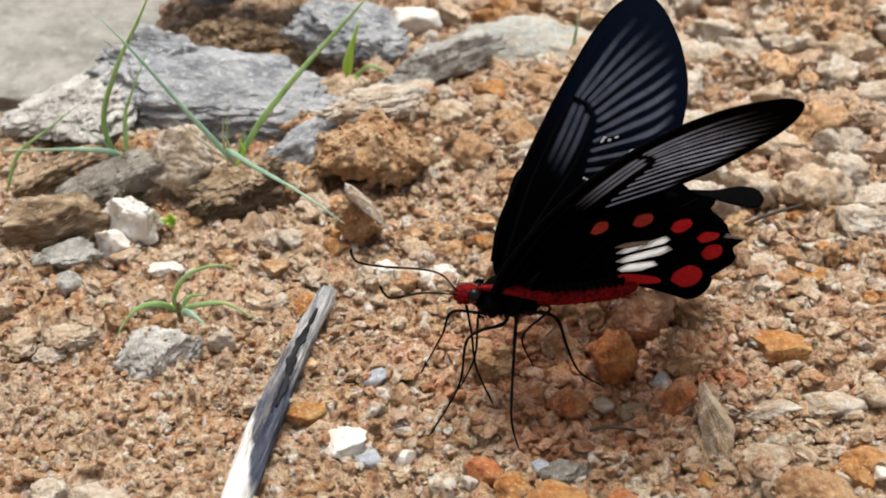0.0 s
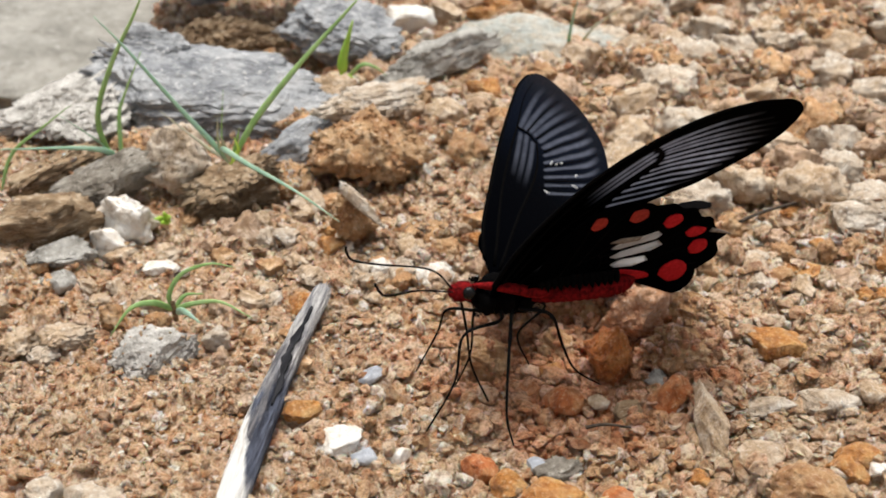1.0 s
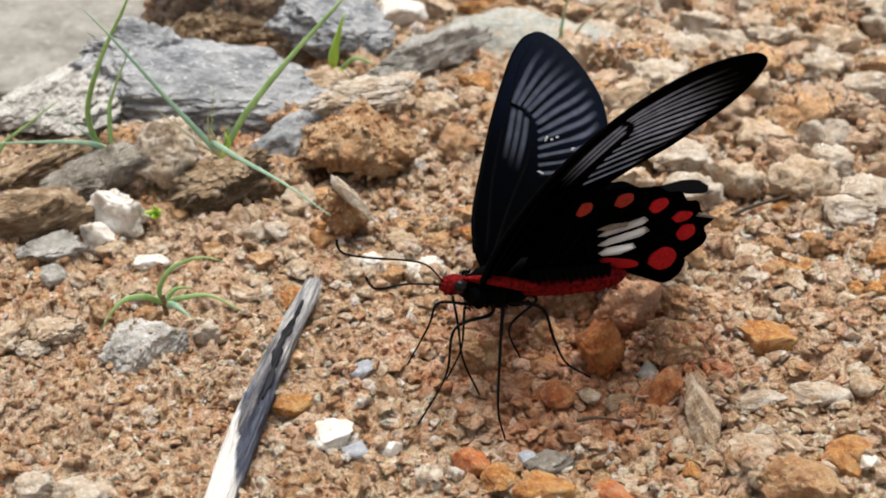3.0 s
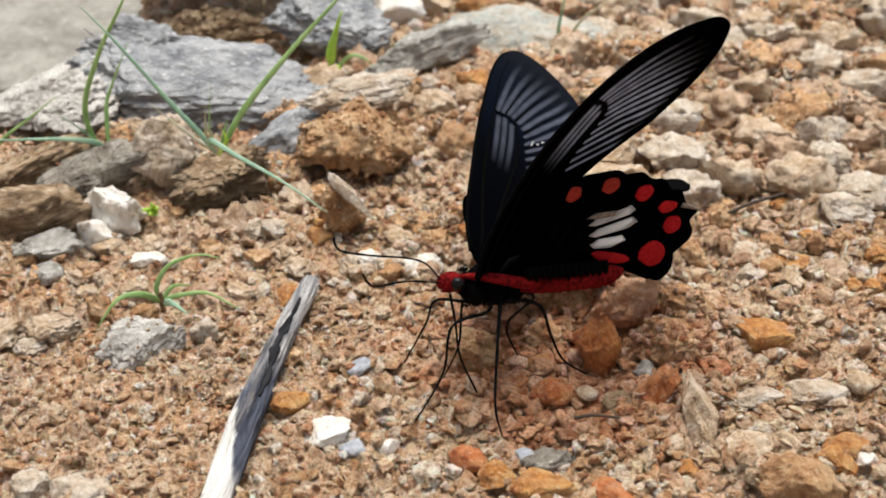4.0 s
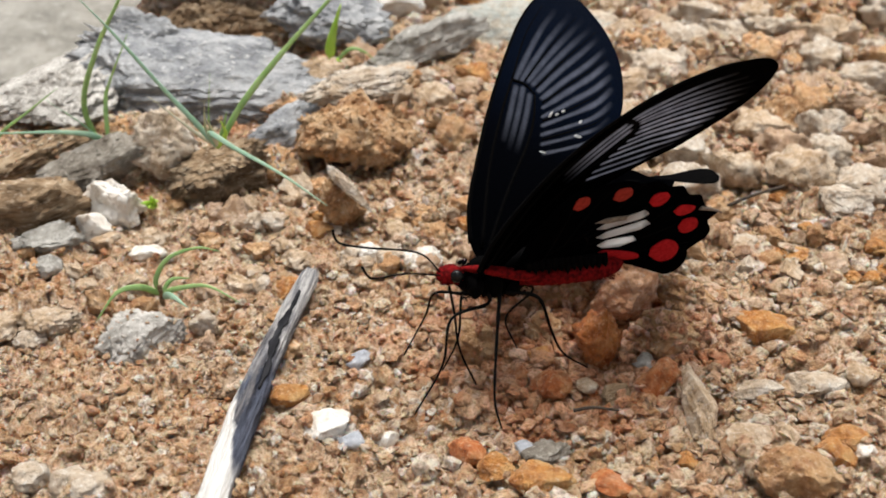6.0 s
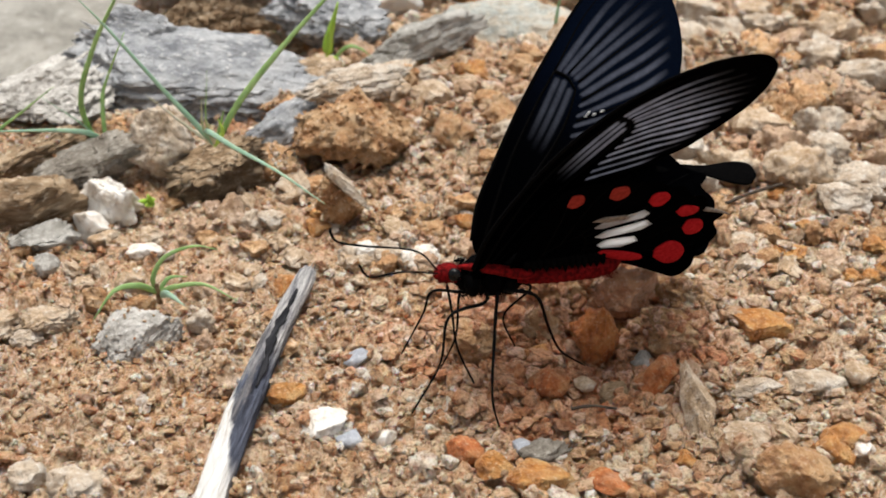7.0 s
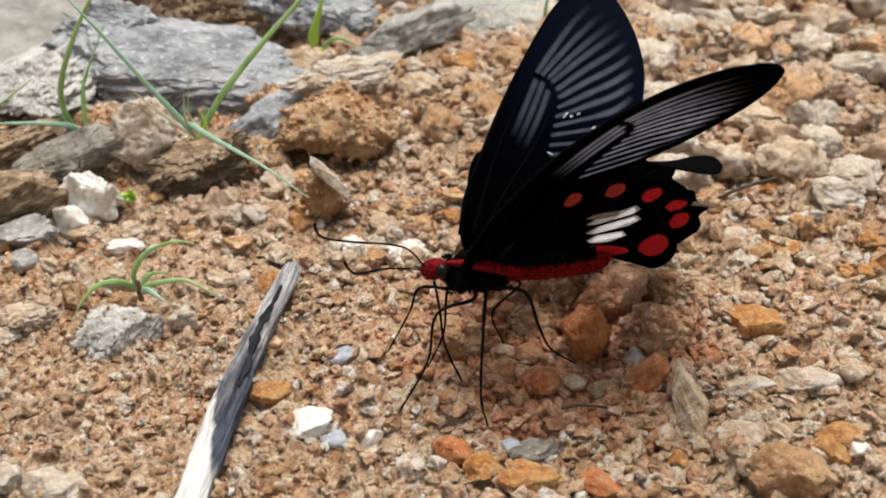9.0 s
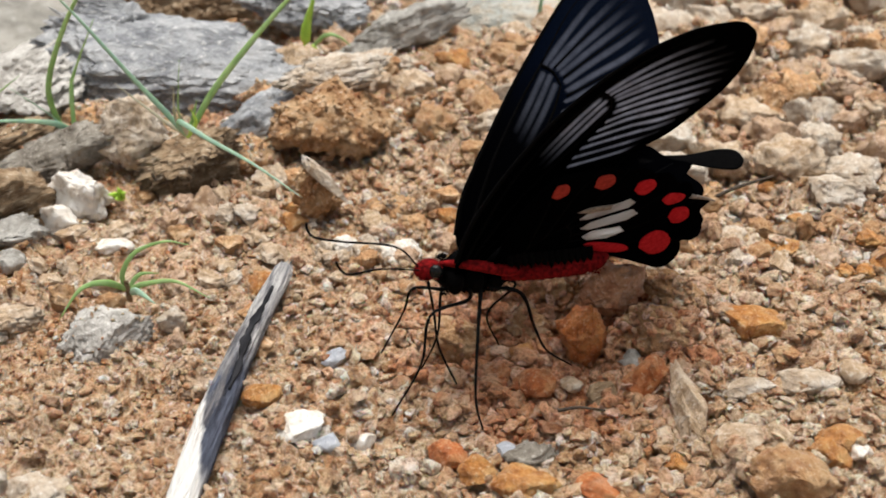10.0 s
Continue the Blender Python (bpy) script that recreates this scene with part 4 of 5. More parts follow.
blade("blade", [(0.0300, 0.2860, -0.0012), (0.0302, 0.2850, 0.0060), (0.0316, 0.2850, 0.0140)], 0.0006, M_BLUEGRASS, g)
blade("blade", [(0.0318, 0.2860, -0.0012), (0.0360, 0.2850, 0.0065), (0.0430, 0.2850, 0.0115)], 0.0005, M_DRY, g)
g = plant("seedling", "tiny pale green seedling at the foot of the strata", "seedling", (-0.0560, 0.1965, float(ground_z(-0.056, 0.1965))))
for dx, dz in ((-0.0018, 0.0030), (0.0016, 0.0034), (0.0004, 0.0044), (-0.0006, 0.0020)):
    blade("leaf", [(-0.0560, 0.1950, 0.0006), (-0.0560 + dx * 0.5, 0.1930, dz * 0.8), (-0.0560 + dx, 0.1920, dz)], 0.0008, M_SPROUT, g)
g = plant("grass_tuft", "low green weed on the far lower ground", "grass", (-0.150, 0.385, float(ground_z(-0.150, 0.385))))
rng_g = random.Random(4)
for k in range(16):
    a, s = rng_g.uniform(0, 6.28), rng_g.uniform(0.4, 1.0)
    bz = float(ground_z(-0.150, 0.385))
    blade("blade", [(-0.150, 0.385, bz), (-0.150 + 0.004 * s * math.cos(a), 0.385 + 0.004 * s * math.sin(a), bz + 0.006 * s), (-0.150 + 0.010 * s * math.cos(a), 0.385 + 0.010 * s * math.sin(a), bz + 0.008 * s)], 0.0011, M_GRASS, g)

# ---------------------------------------------------------------- the butterfly
ORIGIN = np.array((0.0100, 0.1450, 0.0))


def velvet(name, a, c, rough=0.75, spec=0.25, scale=1500, thin=0.0):
    m, nt, b = nodes_of(name, rough, spec)
    n = noise_node(nt, scale, 4, 0.6)
    col = ramp_node(nt, [(0.35, a), (0.65, c)], n)
    nt.links.new(col, b.inputs["Base Color"])
    bump_node(nt, b, n, 0.0002, 0.6)
    if thin:
        glow = nt.nodes.new("ShaderNodeBsdfTranslucent")
        nt.links.new(col, glow.inputs["Color"])
        both = nt.nodes.new("ShaderNodeMixShader")
        both.inputs["Fac"].default_value = thin
        nt.links.new(b.outputs["BSDF"], both.inputs[1])
        nt.links.new(glow.outputs["BSDF"], both.inputs[2])
        nt.links.new(both.outputs["Shader"], nt.nodes["Material Output"].inputs["Surface"])
    return m


def wing_mat(name, rough, spec, clear):
    """Scaled membrane: nearly black and opaque, the pale streaks let some light through."""
    m, nt, b = nodes_of(name, rough, spec)
    at = nt.nodes.new("ShaderNodeAttribute")
    at.attribute_name = "pattern"
    n = noise_node(nt, 2500, 3, 0.6)
    speck = ramp_node(nt, [(0.3, (0.72, 0.72, 0.72)), (0.65, (1, 1, 1))], n)
    col = mix_node(nt, "MULTIPLY", 1.0, at.outputs["Color"], speck)
    nt.links.new(col, b.inputs["Base Color"])
    b.inputs["Specular Tint"].default_value = (0.22, 0.45, 1.0, 1)
    bump_node(nt, b, n, 0.00012, 0.5)
    thin = nt.nodes.new("ShaderNodeBsdfTranslucent")
    nt.links.new(col, thin.inputs["Color"])
    both = nt.nodes.new("ShaderNodeMixShader")
    both.inputs["Fac"].default_value = clear
    nt.links.new(b.outputs["BSDF"], both.inputs[1])
    nt.links.new(thin.outputs["BSDF"], both.inputs[2])
    nt.links.new(both.outputs["Shader"], nt.nodes["Material Output"].inputs["Surface"])
    return m


M_WING_UPPER = wing_mat("upper_wing_scales", 0.45, 0.03, 0.22)
M_WING_UNDER = wing_mat("under_wing_scales", 0.85, 0.03, 0.75)
M_BLACK = velvet("black_scales", (0.0008, 0.0008, 0.0010), (0.0020, 0.0018, 0.0018), 0.85, 0.03)
M_LEG = velvet("black_leg", (0.0015, 0.0013, 0.0013), (0.004, 0.0034, 0.0034), 0.6, 0.08)
M_REDBODY = velvet("red_body_hair", (0.045, 0.0016, 0.002), (0.21, 0.007, 0.008), 0.85, 0.06)
M_REDSPOT = velvet("red_wing_scales", (0.38, 0.011, 0.016), (0.54, 0.020, 0.026), 0.8, 0.05, 1500, 0.2)
M_DULLRED = velvet("dull_red_wing_scales", (0.20, 0.020, 0.014), (0.30, 0.035, 0.024), 0.8, 0.05)
M_WHITESPOT = velvet("white_wing_scales", (0.96, 0.96, 0.95), (0.98, 0.98, 0.98), 0.7, 0.1, 1500, 0.85)
M_GREYSPOT = velvet("greyish_wing_scales", (0.16, 0.13, 0.11), (0.30, 0.26, 0.22), 0.7, 0.2, 1500, 0.2)
M_EYE = velvet("glossy_eye", (0.004, 0.004, 0.004), (0.010, 0.010, 0.010), 0.25, 0.15)

fly = new("butterfly")
fly.location = ORIGIN
tagged(fly, "black swallowtail butterfly with red body and spots, standing on gravel", "butterfly")


def resample(pts, n):
    line = smooth_line([(*p, 0) for p in pts], 10)[:, :2]
    s = np.r_[0, np.cumsum(np.linalg.norm(np.diff(line, axis=0), axis=1))]
    q = np.linspace(0, s[-1], n)
    return np.stack([np.interp(q, s, line[:, k]) for k in (0, 1)], 1)


def seg_dist(p, line):
    """Distance of points to a polyline."""
    best = np.full(len(p), 1e9)
    for a, b in zip(line[:-1], line[1:]):
        d = b - a
        u = np.clip(((p - a) @ d) / (d @ d + 1e-12), 0, 1)
        best = np.minimum(best, np.linalg.norm(p - a - u[:, None] * d, axis=1))
    return best


def sheet(lead, trail, rows, cols):
    """A membrane ruled between a leading and a trailing edge, from root to end."""
    A, B = resample(lead, rows), resample(trail, rows)
    u = np.linspace(0, 1, cols)
    P = A[:, None] * (1 - u)[None, :, None] + B[:, None] * u[None, :, None]
    idx = np.arange(rows * cols).reshape(rows, cols)
    F = np.stack([idx[:-1, :-1], idx[:-1, 1:], idx[1:, 1:], idx[1:, :-1]], -1).reshape(-1, 4)
    edge = np.vstack([A, B[::-1]])
    return P.reshape(-1, 2), F, edge


def inside(p, poly):
    """Which points lie within a closed outline."""
    odd = np.zeros(len(p), bool)
    for (x0, y0), (x1, y1) in zip(poly, poly[1:] + poly[:1]):
        hit = (y0 > p[:, 1]) != (y1 > p[:, 1])
        odd ^= hit & (p[:, 0] < (x1 - x0) * (p[:, 1] - y0) / ((y1 - y0) or 1e-9) + x0)
    return odd


def membrane(name, P, F, height, colour, side, parent, label, mat, along=lambda a: a):
    """The wing's thin body in millimetres; side -1 is its mirror image."""
    P = np.c_[along(P[:, 0]), P[:, 1]]
    V = np.c_[P[:, 0], side * P[:, 1], height(P[:, 0], P[:, 1])] / 1000
    ob = mesh_ob(name, V, F.tolist() if side > 0 else F[:, ::-1].tolist(), mat, parent, label)
    col = ob.data.color_attributes.new("pattern", "FLOAT_COLOR", "POINT")
    col.data.foreach_set("color", np.c_[colour, np.ones(len(P))].astype(np.float32).ravel())
    sol = ob.modifiers.new("thickness", "SOLIDIFY")
    sol.thickness, sol.offset = 0.00012, 0.0
    return ob


def vein(pts, r0, r1, height, side, parent, name="vein", mat=None, along=lambda a: a):
    line = smooth_line([(float(along(a)), b, 0) for a, b in pts], 6)
    line = np.c_[line[:, 0], side * line[:, 1], height(line[:, 0], line[:, 1])] / 1000
    r = np.linspace(r0, r1, len(line)) / 1000
    v, f = loft(line, r, r * 0.75, (0, 0, 1), 6)
    return mesh_ob(name, v, f, mat or M_BLACK, parent)


def patch(name, pts, height, side, parent, mat, thick=0.42, curve=6):
    """A coloured patch of scales: a low rounded plate that shows on both faces of the wing."""
    line = smooth_line([(a, b, 0) for a, b in pts + pts[:1]], curve)[:-1, :2]
    c = line.mean(0)
    V, F, m = [], [], len(line)
    for z, s in ((thick * 0.5, 1.0), (thick * 0.62, 0.9), (-thick * 0.5, 1.0), (-thick * 0.62, 0.9)):
        for p in line:
            q = c + (p - c) * s
            V.append((q[0], side * q[1], height(q[0], q[1]) + z))
    for k in range(m):
        j = (k + 1) % m
        F += [(k, j, m + j, m + k), (k, 2 * m + k, 2 * m + j, j), (2 * m + k, 3 * m + k, 3 * m + j, 2 * m + j)]
    F += [tuple(range(m, 2 * m)), tuple(range(3 * m, 4 * m))[::-1]]
    return mesh_ob(name, np.array(V) / 1000, F, mat, parent)


# the fore wing, in millimetres from its hinge: x to the tip, y to the rear
def fore_z(a, b):
    return 0.9 * (-0.302 * a + 0.00668 * a * a) + 0.010 * np.abs(np.asarray(b)) ** 1.3


FORE_LEAD = [(0, -0.8), (2, -3.4), (7, -5.8), (14, -7.2), (23, -8.3), (32, -8.5), (41, -7.9), (47.5, -6.4), (51.4, -4.6), (53.6, -3.2), (54.8, -1.4), (55.2, 0.8)]
FORE_TRAIL = [(0, 0.8), (5, 2.8), (14, 6.0), (25, 10.4), (32, 13.4), (36, 13.8), (41, 13.2), (46.2, 11.6), (50.6, 8.6), (53.2, 5.6), (54.8, 2.8), (55.2, 0.8)]
STREAKS = [  # pale streaks from the cell to the outer margin
    [(31.5, -5.7), (37, -4.9), (43, -3.7), (49, -1.9)], [(31.8, -4.7), (37, -3.4), (43, -1.6), (50, 1.0)], [(32.2, -3.6), (38, -1.6), (44, 0.8), (50.5, 3.6)],
    [(32.0, -2.7), (38, -0.2), (44, 2.6), (50, 5.6)], [(31.4, -1.5), (37, 1.2), (43, 4.4), (48.5, 7.2)], [(30.4, -0.6), (35.5, 2.3), (41, 5.7), (46.5, 8.6)],
    [(28.8, 0.0), (34, 3.4), (39, 6.8), (44, 9.6)], [(27.2, 0.4), (32, 4.0), (37, 7.8), (41.5, 10.5)], [(25.6, 0.8), (30, 4.7), (34.6, 8.7), (39, 11.2)],
    [(24.0, 1.2), (28, 5.2), (32.4, 9.3), (36.2, 11.6)], [(22.4, 1.7), (26, 5.7), (30, 9.7), (33.2, 11.8)], [(21.0, 2.4), (24.2, 6.2), (27.6, 9.7), (30.4, 11.4)]]
CELL_STREAKS = [[(20, -4.5), (26, -5.0), (30, -5.3)], [(19, -3.2), (25, -3.6), (30.4, -4.1)], [(19, -1.9), (25, -2.2), (29.8, -2.7)]]
FORE_VEINS = [[(2, -1.5), (14, -5.0), (24, -6.2), (31, -6.3)], [(2, -0.5), (12, -1.0), (21, -0.6), (26, -0.9), (30.4, -1.9)], [(31, -6.3), (31.3, -4.0), (30.4, -1.9)]]
FORE_VEINS += [[tuple((np.array(p) + q) / 2) for p, q in zip(STREAKS[k], STREAKS[k + 1])] for k in (1, 3, 5, 7, 9)]
FORE_VEINS += [[(4, 0.6), (18, 5.0), (30.0, 12.2)], [(31, -6.3), (40, -6.2), (48.5, -4.4)]]


def near_reach(a):
    """The near wing has a longer cell and a shorter tip than the far one."""
    return np.where(np.asarray(a) < 31, 1.06 * np.asarray(a), 32.86 + (np.asarray(a) - 31) * 0.83)


def far_reach(a):
    return np.where(np.asarray(a) < 31, 0.975 * np.asarray(a), 30.225 + (np.asarray(a) - 31) * 1.07)


def fore_wing(side, label):
    reach = far_reach if side > 0 else near_reach
    slim = 1.0 if side > 0 else 0.86  # the near wing is narrower behind
    w = new("forewing")
    w.parent = fly
    tagged(w, label)
    P, F, edge = sheet(FORE_LEAD, FORE_TRAIL, 180, 88)
    d_out = seg_dist(P, resample(FORE_TRAIL, 80)[40:])
    a, b = P[:, 0], P[:, 1]
    pale = np.zeros(len(P))
    for k, l in enumerate(STREAKS):
        line = smooth_line([(*p, 0) for p in l], 5)[:, :2]
        wide = 0.26 + 0.16 * step(a, 27, 36) + 0.05 * vnoise(a, b, 2.1, 3)
        pale = np.maximum(pale, (1 - step(seg_dist(P, line) / wide, 0.45, 1.55)) * (0.72 + 0.28 * step(k + 0 * a, 2, 6)))
    for l in CELL_STREAKS:
        line = smooth_line([(*p, 0) for p in l], 5)[:, :2]
        pale = np.maximum(pale, 0.7 * (1 - step(seg_dist(P, line), 0.20, 0.62)) * step(a, 18, 26))
    pale = pale * step(d_out, 1.4, 5.0) * (1 - 0.95 * step(a, 38, 50)) * (0.85 + 0.15 * vnoise(a, b, 1.3, 2))
    tone = (0.115, 0.125, 0.16) if side > 0 else (0.60, 0.62, 0.70)
    # the far wing's blue sky sheen is painted into its black, outwards from the base
    colour = np.array((0.0010, 0.0010, 0.0012)) + step(a, 18, 36)[:, None] * np.array((0.0006, 0.0026, 0.0085) if side > 0 else (0, 0, 0)) + pale[:, None] * np.array(tone)
    membrane("membrane", np.c_[P[:, 0], np.where(P[:, 1] > 0, slim * P[:, 1], P[:, 1])], F, fore_z, colour, side, w, "black wing with pale grey streaks between the veins", M_WING_UPPER if side > 0 else M_WING_UNDER, reach)
    for k, l in enumerate(FORE_VEINS):
        vein([(p, q * slim if q > 0 else q) for p, q in l], 0.34 if k < 3 else 0.20, 0.10 if k > 2 else 0.22, fore_z, side, w, along=reach)
    if side > 0:
        for a, b, la, lb in ((27.6, 1.6, 0.7, 0.25), (28.2, 2.6, 0.35, 0.3), (29.4, 3.5, 0.35, 0.3), (29.2, 6.9, 0.4, 0.3), (26.4, 7.1, 0.3, 0.7), (20.6, 2.2, 0.2, 0.6)):
            patch("scratch", [(a - la, b - lb), (a + la * 0.6, b - lb * 0.4), (a + la, b + lb), (a - la * 0.6, b + lb * 0.4)], fore_z, side, w, M_WHITESPOT, 0.3)
    vein(FORE_LEAD[1:9], 0.42, 0.16, fore_z, side, w, "costa", along=reach)
    return w


def hind_z(a, b):
    return 0.0009 * np.asarray(a) ** 2 - 0.0016 * np.asarray(b) ** 2


HIND_LEAD = [(0, -1), (4, -6), (9, -11.4), (15.3, -14.4), (18.6, -13.2), (21.5, -11.2), (24.2, -9.0), (25.6, -6.6), (28.0, -4.6), (29.3, -1.6), (31.2, 0.4), (31.8, 3.6),
             (33.4, 5.6), (33.6, 9.2), (35.2, 12.6), (33.2, 13.2), (33.0, 16.2), (31.2, 17.4), (28.6, 15.9), (28.2, 18.4), (26.9, 20.4), (25.0, 21.0)]
HIND_TRAIL = [(0, 0.6), (4, 0.4), (8, 1.2), (12.5, 3.8), (15.4, 6.6), (17.8, 10.0), (19.8, 13.6), (22.0, 17.8), (23.4, 20.2), (25.0, 21.0)]
HIND_VEINS = [[(1, 0), (8, -3.4), (14.5, -3.0)], [(1, 0.4), (8, 0.6), (13.5, 1.0)], [(14.5, -3.0), (14.6, -1.0), (13.5, 1.0)], [(8, -3.4), (13, -8.8), (16.8, -13.8)],
              [(11, -3.5), (18, -8.4), (23, -10.2)], [(14.5, -3.0), (21, -4.4), (26.0, -6.4)], [(14.6, -1.9), (23, -0.4), (29.4, -1.0)], [(14.2, -0.2), (23, 3.4), (32.2, 4.2)],
              [(13.7, 0.8), (22, 6.6), (33.2, 10.4)], [(10, 0.8), (19, 8.0), (29.0, 15.6)]]


SPOTS = [
    ("red_spot", [(22.2, 12.4), (23.2, 10.8), (25.6, 11.0), (27.0, 13.2), (27.0, 15.6), (25.4, 16.8), (23.4, 15.6)], M_REDSPOT),
    ("red_spot", [(28.2, 9.8), (29.6, 8.8), (31.4, 10.4), (31.2, 12.6), (29.6, 12.8), (28.4, 11.6)], M_REDSPOT),
    ("red_spot", [(28.4, 5.0), (30.0, 4.8), (31.9, 7.2), (31.0, 8.0), (29.0, 6.9)], M_REDSPOT),
    ("red_spot", [(25.4, -1.2), (26.6, -2.2), (28.4, -1.0), (28.6, 0.8), (27.0, 1.3), (25.8, 0.4)], M_REDSPOT),
    ("red_spot", [(20.6, -7.6), (21.8, -9.0), (23.7, -7.6), (23.4, -5.8), (21.6, -5.9)], M_DULLRED),
    ("red_spot", [(14.8, -11.4), (16.2, -12.8), (17.6, -11.6), (17.0, -10.0), (15.4, -10.2)], M_DULLRED),
    ("white_patch", [(16.8, -4.4), (18.6, -3.9), (21.8, -1.2), (21.4, -0.5), (18.4, -2.6)], M_GREYSPOT),
    ("white_patch", [(16.6, -2.7), (18.0, -2.7), (24.4, 0.1), (24.8, 1.5), (23.6, 1.6), (17.6, -1.6)], M_WHITESPOT),
    ("white_patch", [(16.0, -0.6), (17.8, -0.5), (24.0, 2.7), (24.4, 4.3), (22.4, 4.0), (16.8, 0.6)], M_WHITESPOT),
    ("white_patch", [(15.6, 1.5), (17.2, 1.6), (21.2, 4.7), (21.4, 6.2), (18.6, 5.2), (16.0, 2.8)], M_WHITESPOT),
    ("red_spot", [(15.2, 3.4), (16.6, 4.2), (20.2, 9.0), (20.6, 11.0), (18.4, 9.4), (15.8, 5.6)], M_REDSPOT),
]


def hind_wing(side, label, tail):
    w = new("hindwing")
    w.parent = fly
    tagged(w, label)
    P, F, edge = sheet(HIND_LEAD, HIND_TRAIL, 160, 90)
    mid = P[F].mean(1)
    for name, pts, mat in SPOTS if not tail else []:
        c = np.mean(pts, axis=0)
        keep = ~inside(mid, [tuple(c + (np.array(p) - c) * 0.88) for p in pts])
        F, mid = F[keep], mid[keep]
    dv = np.min([seg_dist(P, np.array(l, float)) for l in HIND_VEINS], axis=0)
    a, b = P[:, 0], P[:, 1]
    soft = step(dv, 0.2, 1.2) * step(a, 12, 22) * (0.6 + 0.4 * vnoise(a, b, 1.7, 3))
    colour = np.array((0.0012, 0.0011, 0.0013)) + soft[:, None] * np.array((0.0012, 0.0011, 0.0012))
    membrane("membrane", P, F, hind_z, colour, side, w, "velvety black wing", M_WING_UNDER)
    for l in HIND_VEINS:
        vein(l, 0.18, 0.12, hind_z, side, w)
    for name, pts, mat in SPOTS if not tail else []:
        patch(name, pts, hind_z, side, w, mat, curve=1 if name == "white_patch" else 6)
    if tail:
        line = smooth_line([(30.0, 6.0), (33.8, 9.6), (36.6, 12.8), (39.2, 15.6), (41.6, 18.4)], 7)[:, :2]
        line = np.c_[line[:, 0], side * line[:, 1], hind_z(30, 6) + 0 * line[:, 0]] / 1000
        u = np.linspace(0, 1, len(line))
        wide = (0.75 + 1.35 * step(u, 0.3, 0.8)) * np.sqrt(np.clip(1 - np.clip((u - 0.86) / 0.14, 0, 1) ** 2, 0.02, 1)) / 1000
        v, f = loft(line, wide, 0.00011, (0, 0, 1), 10)
        mesh_ob("tail", v, f, M_BLACK, w, "black spoon-shaped tail")
    else:
        vein([(32.6, 8.6), (34.4, 11.2), (35.8, 13.6)], 0.5, 0.12, hind_z, side, w, "tail_stub", M_GREYSPOT)
    return w


FORE_FAR = fore_wing(1, "far fore wing, black with pale grey streaks")
FORE_NEAR = fore_wing(-1, "near fore wing, black with pale grey streaks")
HIND_NEAR = hind_wing(1, "near hind wing, black with red spots and white patches", False)
HIND_FAR = hind_wing(-1, "far hind wing with a black spoon-shaped tail", True)


def loft_body(name, pts, radii, mat, parent, label="", flat=1.0, sides=20, ripple=0.0):
    line = smooth_line(pts, 8) - ORIGIN
    n = len(line)
    r = np.interp(np.linspace(0, 1, n), np.linspace(0, 1, len(radii)), radii)
    r = r * (1 + ripple * np.sin(np.arange(n) * 2.2))
    v, f = loft(line, r * flat, r, (-0.37, 0.90, -0.25), sides)
    return mesh_ob(name, v, f, mat, parent, label)


def spot_on(name, at, size, mat, parent, turn=0.0, level=3, seed=1):
    v, f = stone_shape(level, seed, 0, 0.0)
    v = v * np.array(size) / 2
    ob = mesh_ob(name, v, f.tolist(), mat, parent)
    ob.matrix_basis = pose(*(np.array(at) - ORIGIN), 0, 0, turn)
    return ob


AX = np.array((0.90, 0.37, -0.18))
AX /= np.linalg.norm(AX)
UP = np.array((0.07, 0.29, 0.95))
SIDE = np.array((0.37, -0.90, 0.22))
CHEST = np.array((0.0058, 0.1452, 0.0162))
at_body = lambda s, u, v: CHEST + s * AX + u * UP + v * SIDE
thorax = loft_body("thorax", [at_body(-0.0042, 0.0006, 0), at_body(-0.0026, 0.0006, 0), at_body(0.0012, 0.0002, 0), at_body(0.0050, 0.0, 0), at_body(0.0072, 0.0002, 0)],
                   [0.0009, 0.0021, 0.0025, 0.0022, 0.0013], M_BLACK, fly, "black furry thorax")
BELLY = [(0.0050, 0.0010, 0.0010), (0.0080, 0.0009, 0.0013), (0.0120, 0.0011, 0.0015), (0.0160, 0.0014, 0.0016), (0.0195, 0.0018, 0.0016), (0.0215, 0.0022, 0.0012), (0.0228, 0.0026, 0.0004)]
abdomen = loft_body("abdomen", [at_body(s, u + 0.0004, 0.0034) for s, u, r in BELLY], [r for s, u, r in BELLY], M_REDBODY, fly, "crimson red segmented abdomen", 1.0, 20, 0.05)
head = loft_body("head", [at_body(-0.0074, 0.0010, 0), at_body(-0.0066, 0.0012, 0), at_body(-0.0052, 0.0014, 0), at_body(-0.0036, 0.0012, 0)],
                 [0.0005, 0.0013, 0.0016, 0.0012], M_REDBODY, fly, "red furry head")
for s in (1, -1):
    eye = spot_on("eye", at_body(-0.0048, 0.0015, s * 0.0014), (0.0021, 0.0017, 0.0021), M_EYE, fly)
    low = 0.0 if s > 0 else 0.0024
    loft_body("red_flank", [at_body(-0.0042, 0.0027 - low, s * 0.0014), at_body(-0.0022, 0.0029 - low, s * 0.0026), at_body(0.0006, 0.0028 - low, s * 0.0037), at_body(0.0040, 0.0022 - low, s * 0.0041),
                            at_body(0.0070, 0.0018 - low, s * 0.0038), at_body(0.0090, 0.0014 - low, s * 0.0022)], [0.0003, 0.0006, 0.0008, 0.0009, 0.0009, 0.0005], M_REDBODY, fly, "crimson hair along the flank")
